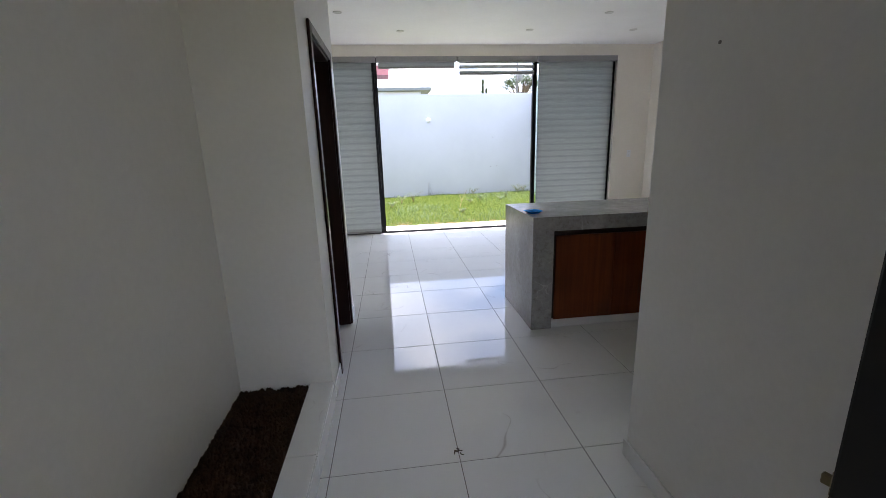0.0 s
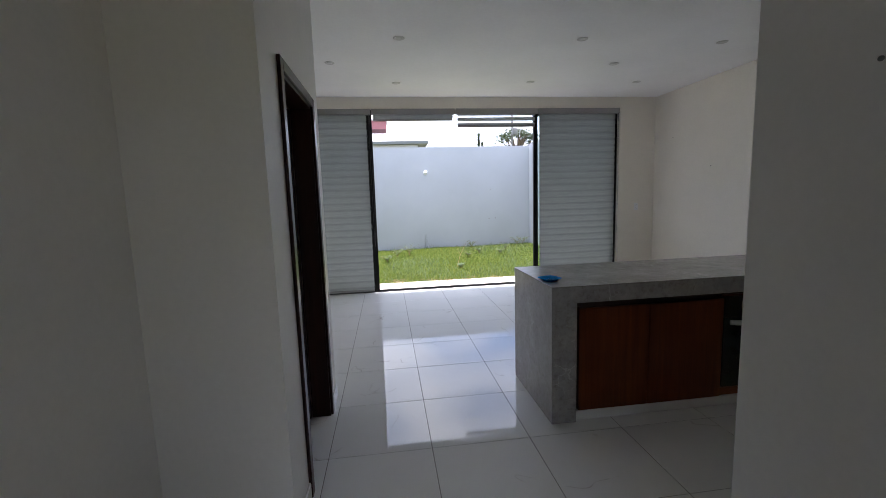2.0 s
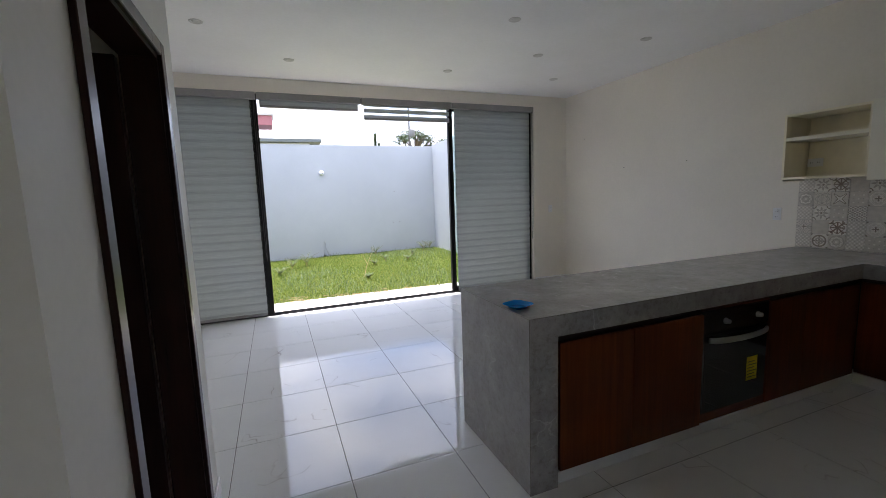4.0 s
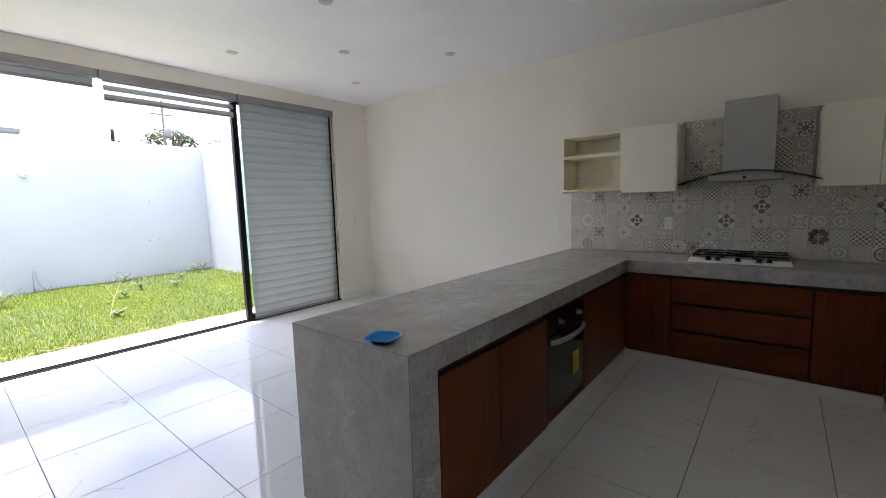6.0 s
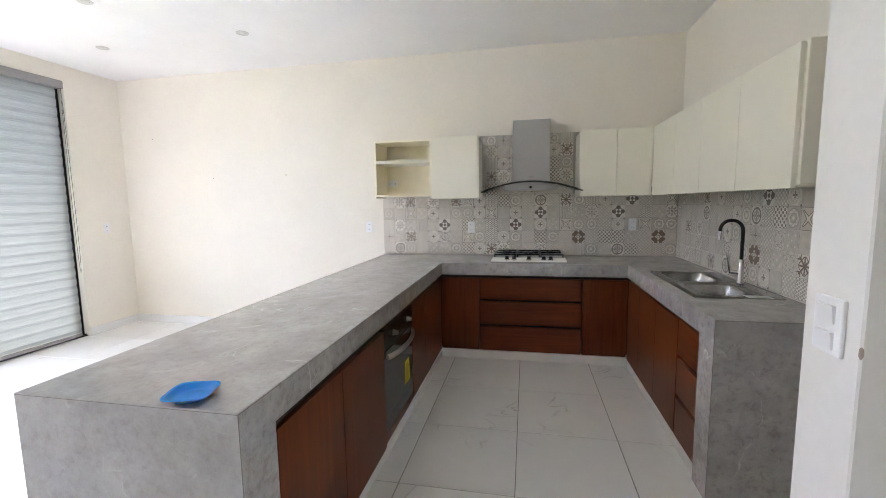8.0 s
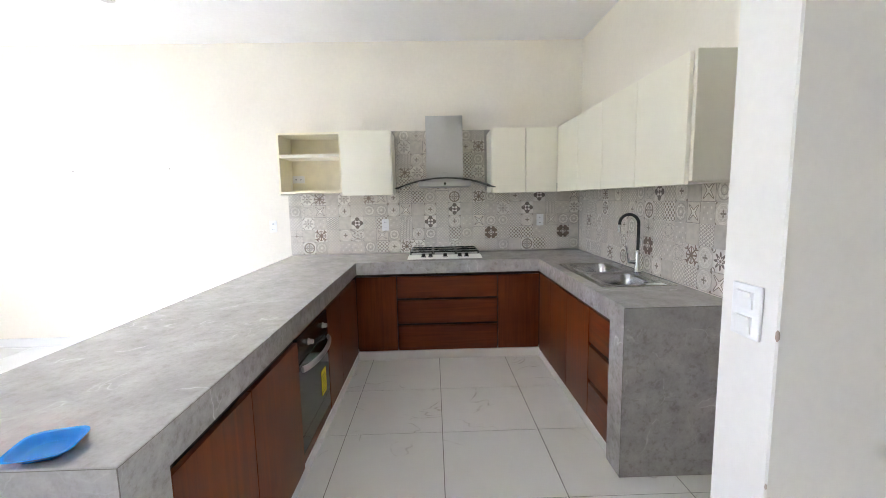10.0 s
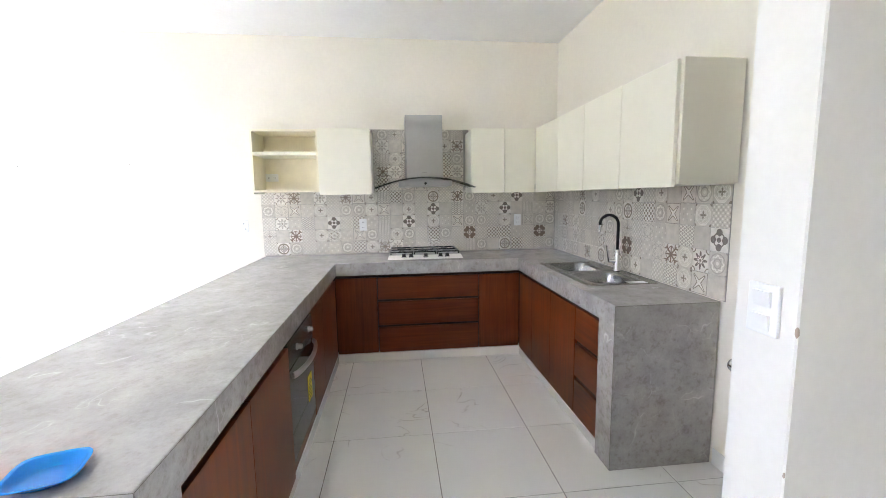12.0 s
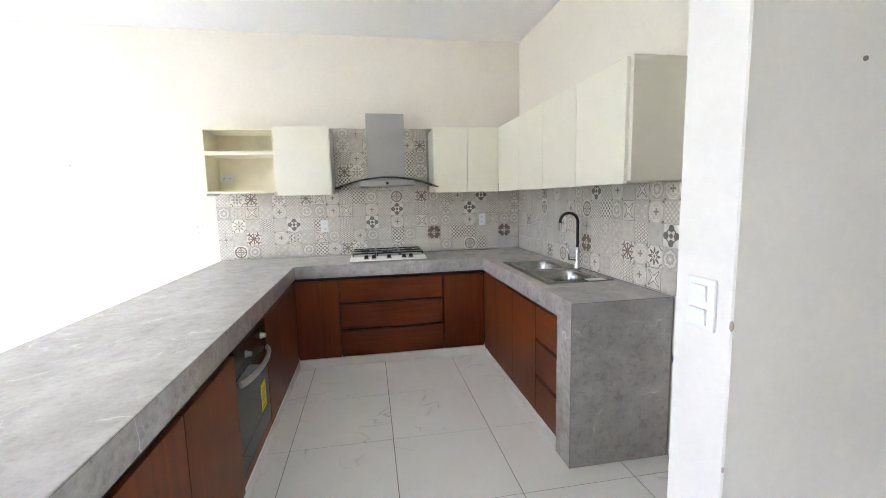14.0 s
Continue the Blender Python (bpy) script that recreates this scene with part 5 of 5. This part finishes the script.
# ---- patterned splashback tiles ----
def motif_material(name, kind, ground, ink, ink2):
    m, nt, b = mat(name, ground, 0.3)
    tc = nt.nodes.new("ShaderNodeTexCoord")
    sp = nt.nodes.new("ShaderNodeSeparateXYZ")
    nt.links.new(tc.outputs["Object"], sp.inputs[0])
    k = 2 / 0.1247
    x, y = mth(nt, "MULTIPLY", sp.outputs[0], k), mth(nt, "MULTIPLY", sp.outputs[1], k)
    ax, ay = mth(nt, "ABSOLUTE", x), mth(nt, "ABSOLUTE", y)
    r = mth(nt, "SQRT", mth(nt, "ADD", mth(nt, "MULTIPLY", x, x), mth(nt, "MULTIPLY", y, y)))
    th = mth(nt, "ARCTAN2", y, x)

    def lt(a, v):
        return mth(nt, "LESS_THAN", a, v)

    def band(a, c, w):
        return lt(mth(nt, "ABSOLUTE", mth(nt, "SUBTRACT", a, c)), w)

    def either(*a):
        o = a[0]
        for q in a[1:]:
            o = mth(nt, "MAXIMUM", o, q)
        return o

    def wave(n, amp, mid):
        return mth(nt, "MULTIPLY_ADD", mth(nt, "COSINE", mth(nt, "MULTIPLY", th, n)), amp, mid)

    corner = mth(nt, "SQRT", mth(nt, "ADD", mth(nt, "POWER", mth(nt, "SUBTRACT", 1.0, ax), 2.0), mth(nt, "POWER", mth(nt, "SUBTRACT", 1.0, ay), 2.0)))
    diag = mth(nt, "ABSOLUTE", mth(nt, "SUBTRACT", ax, ay))
    summ = mth(nt, "ADD", ax, ay)
    cheb = mth(nt, "MAXIMUM", ax, ay)
    second = lt(r, 0.12)
    if kind == "quatrefoil":
        lobe = mth(nt, "SQRT", mth(nt, "ADD", mth(nt, "POWER", mth(nt, "SUBTRACT", cheb, 0.62), 2.0), mth(nt, "POWER", mth(nt, "MINIMUM", ax, ay), 2.0)))
        first = either(lt(lobe, 0.33), mth(nt, "MULTIPLY", lt(r, 0.66), lt(cheb, 0.60)))
        second = either(mth(nt, "MULTIPLY", lt(mth(nt, "SUBTRACT", r, wave(4, -0.13, 0.42)), 0.0), mth(nt, "GREATER_THAN", r, 0.22)), lt(corner, 0.0))
    elif kind == "ogee":
        s1 = mth(nt, "MULTIPLY", mth(nt, "SINE", mth(nt, "MULTIPLY", y, 9.425)), 0.20)
        u = mth(nt, "ABSOLUTE", mth(nt, "SINE", mth(nt, "MULTIPLY", mth(nt, "ADD", x, s1), 6.283)))
        v_ = mth(nt, "ABSOLUTE", mth(nt, "SINE", mth(nt, "MULTIPLY", mth(nt, "SUBTRACT", x, s1), 6.283)))
        first = either(lt(u, 0.36), lt(v_, 0.36))
        second = lt(r, 0.0)
    elif kind == "ring":
        first = either(band(r, 0.84, 0.05), band(r, 0.40, 0.05), lt(corner, 0.18))
        second = either(mth(nt, "MULTIPLY", band(mth(nt, "SUBTRACT", r, wave(8, 0.08, 0.62)), 0.0, 0.07), lt(r, 0.78)), lt(r, 0.16))
    elif kind == "ball":
        first = either(lt(corner, 0.42), lt(mth(nt, "SUBTRACT", r, wave(4, 0.10, 0.40)), 0.0), mth(nt, "MULTIPLY", lt(mth(nt, "MINIMUM", ax, ay), 0.12), mth(nt, "GREATER_THAN", cheb, 0.72)))
        second = either(band(r, 0.22, 0.06), band(corner, 0.2, 0.05))
    elif kind == "knot":
        first = either(mth(nt, "MULTIPLY", band(diag, 0.0, 0.13), lt(cheb, 0.78)), mth(nt, "MULTIPLY", lt(mth(nt, "MINIMUM", ax, ay), 0.085), lt(cheb, 0.85)), band(mth(nt, "SUBTRACT", summ, cheb), 0.55, 0.07))
        second = either(lt(mth(nt, "SUBTRACT", r, wave(8, 0.12, 0.26)), 0.0), mth(nt, "MULTIPLY", band(summ, 0.92, 0.07), lt(cheb, 0.8)))
    elif kind == "studs":
        s_ = mth(nt, "MULTIPLY", mth(nt, "COSINE", mth(nt, "MULTIPLY", x, 6.283)), mth(nt, "COSINE", mth(nt, "MULTIPLY", y, 6.283)))
        first = mth(nt, "GREATER_THAN", s_, 0.80)
        second = lt(s_, -0.93)
    elif kind == "wheel":
        first = either(band(r, 0.78, 0.10), mth(nt, "MULTIPLY", lt(mth(nt, "MINIMUM", ax, ay), 0.10), lt(r, 0.78)), lt(corner, 0.2))
        second = either(band(r, 0.42, 0.10), lt(r, 0.18))
    elif kind == "dots":
        s_ = mth(nt, "MULTIPLY", mth(nt, "COSINE", mth(nt, "MULTIPLY", x, 12.57)), mth(nt, "COSINE", mth(nt, "MULTIPLY", y, 12.57)))
        first = mth(nt, "GREATER_THAN", s_, 0.45)
        second = lt(s_, -0.75)
    elif kind == "octagon":
        oct_ = mth(nt, "MAXIMUM", cheb, mth(nt, "MULTIPLY", summ, 0.72))
        first = either(band(oct_, 0.84, 0.05), band(oct_, 0.70, 0.03), band(mth(nt, "SUBTRACT", r, wave(8, 0.08, 0.46)), 0.0, 0.05), mth(nt, "MULTIPLY", band(diag, 0.0, 0.05), lt(r, 0.42)))
        second = either(lt(mth(nt, "SUBTRACT", r, wave(4, 0.12, 0.22)), 0.0), lt(corner, 0.25))
    elif kind == "star":
        first = mth(nt, "MULTIPLY", lt(mth(nt, "SUBTRACT", r, wave(8, 0.24, 0.60)), 0.0), mth(nt, "GREATER_THAN", mth(nt, "SUBTRACT", r, wave(8, 0.10, 0.30)), 0.0))
        second = either(lt(r, 0.14), band(corner, 0.36, 0.06))
    elif kind == "cross":
        arm = mth(nt, "MULTIPLY", lt(diag, mth(nt, "MULTIPLY_ADD", r, -0.22, 0.34)), lt(r, 1.0))
        core = mth(nt, "MULTIPLY", lt(diag, mth(nt, "MULTIPLY_ADD", r, -0.20, 0.20)), lt(r, 0.88))
        first = either(arm, lt(mth(nt, "SUBTRACT", summ, cheb), 0.0), band(cheb, 0.96, 0.02))
        second = either(core, lt(r, 0.2))
    elif kind == "arcs":
        first = either(band(corner, 0.98, 0.045), band(corner, 0.78, 0.03), band(corner, 0.50, 0.04), lt(corner, 0.16), mth(nt, "MULTIPLY", lt(mth(nt, "MINIMUM", ax, ay), 0.05), lt(cheb, 0.6)))
        second = lt(mth(nt, "SUBTRACT", r, wave(4, 0.1, 0.2)), 0.0)
    elif kind == "checks":
        first = mth(nt, "GREATER_THAN", mth(nt, "MULTIPLY", mth(nt, "SINE", mth(nt, "MULTIPLY", x, 11.0)), mth(nt, "SINE", mth(nt, "MULTIPLY", y, 11.0))), 0.1)
        second = lt(r, 0.0)
    elif kind == "rosette":
        first = either(band(mth(nt, "SUBTRACT", r, wave(6, 0.1, 0.76)), 0.0, 0.04), band(mth(nt, "SUBTRACT", r, wave(12, 0.06, 0.58)), 0.0, 0.035), band(mth(nt, "SUBTRACT", r, wave(6, -0.20, 0.36)), 0.0, 0.045), band(corner, 0.45, 0.035))
        second = either(lt(r, 0.15), lt(corner, 0.3))
    else:
        first = lt(r, 0.0)
        second = lt(r, 0.0)
    v = coords(nt, (1, 1, 1), "Object", shift=70)
    wearf = tex_noise(nt, v, 70, 5, 0.7)
    keep = ramp(nt, wearf, (0.30, grey(0.5)), (0.42, grey(1.0)))
    info = nt.nodes.new("ShaderNodeObjectInfo")
    g = mix(nt, info.outputs["Random"], ground, tuple(q * 0.88 for q in ground))
    c = mix(nt, mth(nt, "MULTIPLY", first, keep), g, ink)
    c = mix(nt, mth(nt, "MULTIPLY", second, keep), c, ink2)
    c = mix(nt, 1.0, c, ramp(nt, tex_noise(nt, v, 25, 4), (0.3, grey(0.86)), (0.7, grey(1.06))), "MULTIPLY")
    nt.links.new(c, b.inputs["Base Color"])
    relief(nt, b, wearf, 0.05, 0.0005)
    return m


CREAM, WARM, PALE = (0.78, 0.725, 0.65), (0.70, 0.65, 0.58), (0.85, 0.81, 0.745)
TAUPE, BROWN, SLATE = (0.29, 0.245, 0.20), (0.225, 0.155, 0.115), (0.49, 0.445, 0.39)
MOTIFS = {}
for motif, kind, ground, ink, ink2 in (
        ("quatrefoil", "quatrefoil", PALE, (0.19, 0.16, 0.135), PALE), ("lattice", "ogee", SLATE, PALE, PALE), ("dots", "dots", WARM, PALE, SLATE),
        ("octagon", "octagon", WARM, PALE, TAUPE), ("star", "star", PALE, SLATE, TAUPE), ("plain", "plain", WARM, WARM, WARM),
        ("cross", "cross", CREAM, TAUPE, PALE), ("arcs", "arcs", CREAM, SLATE, TAUPE), ("brown_floral", "ball", BROWN, CREAM, TAUPE),
        ("checks", "checks", PALE, TAUPE, TAUPE), ("rosette", "rosette", PALE, TAUPE, SLATE), ("ring", "ring", WARM, SLATE, PALE),
        ("ring_pale", "rosette", CREAM, SLATE, WARM), ("knot", "knot", PALE, TAUPE, BROWN), ("knot_dark", "knot", PALE, BROWN, BROWN),
        ("studs", "studs", WARM, PALE, SLATE), ("wheel", "wheel", PALE, TAUPE, SLATE), ("star_dark", "star", PALE, (0.19, 0.16, 0.135), TAUPE)):
    MOTIFS[motif] = motif_material("tile_" + motif, kind, ground, ink, ink2)
PT = 0.1247
# one letter for each tile: rows from the top down, columns from the free end to the corner
LAYOUT_EAST = ("ooooooooaogoooolaooooooo", "oaxakoaxdspxadfkfoakoaxo", "sakpfsaxclfrodcofsafksar", "ppsfapoxdkslddcsaopsaspf",
               "lfpslfxoocdoxdddKoodlsKp", "dskpsdkxflcodRdkolfdQdpx", "oaxwfdoofxpfdQplwsdQplws",
               "dswlpQdcwlpQdfwxoodfpxoo", "gpKdfrwxolfodcodBdccwdBp", "dRodwwocfkswwrddlopRcdlo")
LAYOUT_SOUTH = ("foxpfdQaodlfpkoadxop", "dfwxoclRofdwdRpldpox", "Qplpwadgpofdlwsokdpo", "oSfKawdBodrwdlspodaw", "pxfldpfocwRdkpolsdox")
MOTIF_OF = {"o": "ring", "x": "cross", "p": "plain", "l": "lattice", "Q": "quatrefoil", "f": "octagon", "d": "dots", "s": "star",
            "B": "brown_floral", "c": "checks", "k": "knot", "w": "studs", "R": "wheel", "r": "rosette", "g": "arcs", "a": "ring_pale", "K": "knot_dark", "S": "star_dark"}
split_e = structure("splashback_east", boxes((EAST - 0.0055, EAST - 0.0005, SOUTH + 0.0005, 6.892, 0.901, UZ0 + 0.09), (EAST - 0.0055, EAST - 0.0005, 4.84, 5.83, UZ0 + 0.0905, 2.125)), WALLGROUT, "grey-beige patterned encaustic-style tile splashback", "splashback")
split_s = structure("splashback_south", boxes((2.50, EAST - 0.0115, SOUTH + 0.0005, SOUTH + 0.0055, 0.901, UZ0 + 0.09)), WALLGROUT, "grey-beige patterned encaustic-style tile splashback", "splashback")


def wall_tile(parent, place, w, h, letter):
    me = tile_mesh(w, h, 0.005, MOTIFS[MOTIF_OF[letter]], "pattern_tile", 0.0008)
    ob = new("tile", me)
    ob.matrix_basis = place
    ob.parent = parent


turn_e = Matrix(((0, 0, -1, 0), (-1, 0, 0, 0), (0, 1, 0, 0), (0, 0, 0, 1)))
turn_s = Matrix(((-1, 0, 0, 0), (0, 0, 1, 0), (0, 1, 0, 0), (0, 0, 0, 1)))
for row in range(10):
    z0 = 0.903 + PT * row
    z1 = min(z0 + PT, 2.125)
    for col in range(24):
        y1 = 6.892 - PT * col
        y0 = max(y1 - PT, SOUTH + 0.012)
        if row > 4:
            y0, y1 = max(y0, 4.878), min(y1, 5.797)
        if y1 - y0 < 0.02 or z1 - z0 < 0.02:
            continue
        line = LAYOUT_EAST[9 - row]
        wall_tile(split_e, Matrix.Translation((EAST - 0.010, (y0 + y1) / 2, (z0 + z1) / 2)) @ turn_e, y1 - y0 - 0.002, z1 - z0 - 0.002, line[col])
    if row < 5:
        for col in range(19):
            x0 = 2.50 + PT * col
            x1 = min(x0 + PT, EAST - 0.012)
            if x1 - x0 < 0.02:
                continue
            wall_tile(split_s, Matrix.Translation(((x0 + x1) / 2, SOUTH + 0.010, z0 + PT / 2)) @ turn_s, x1 - x0 - 0.002, PT - 0.002, LAYOUT_SOUTH[4 - row][col])
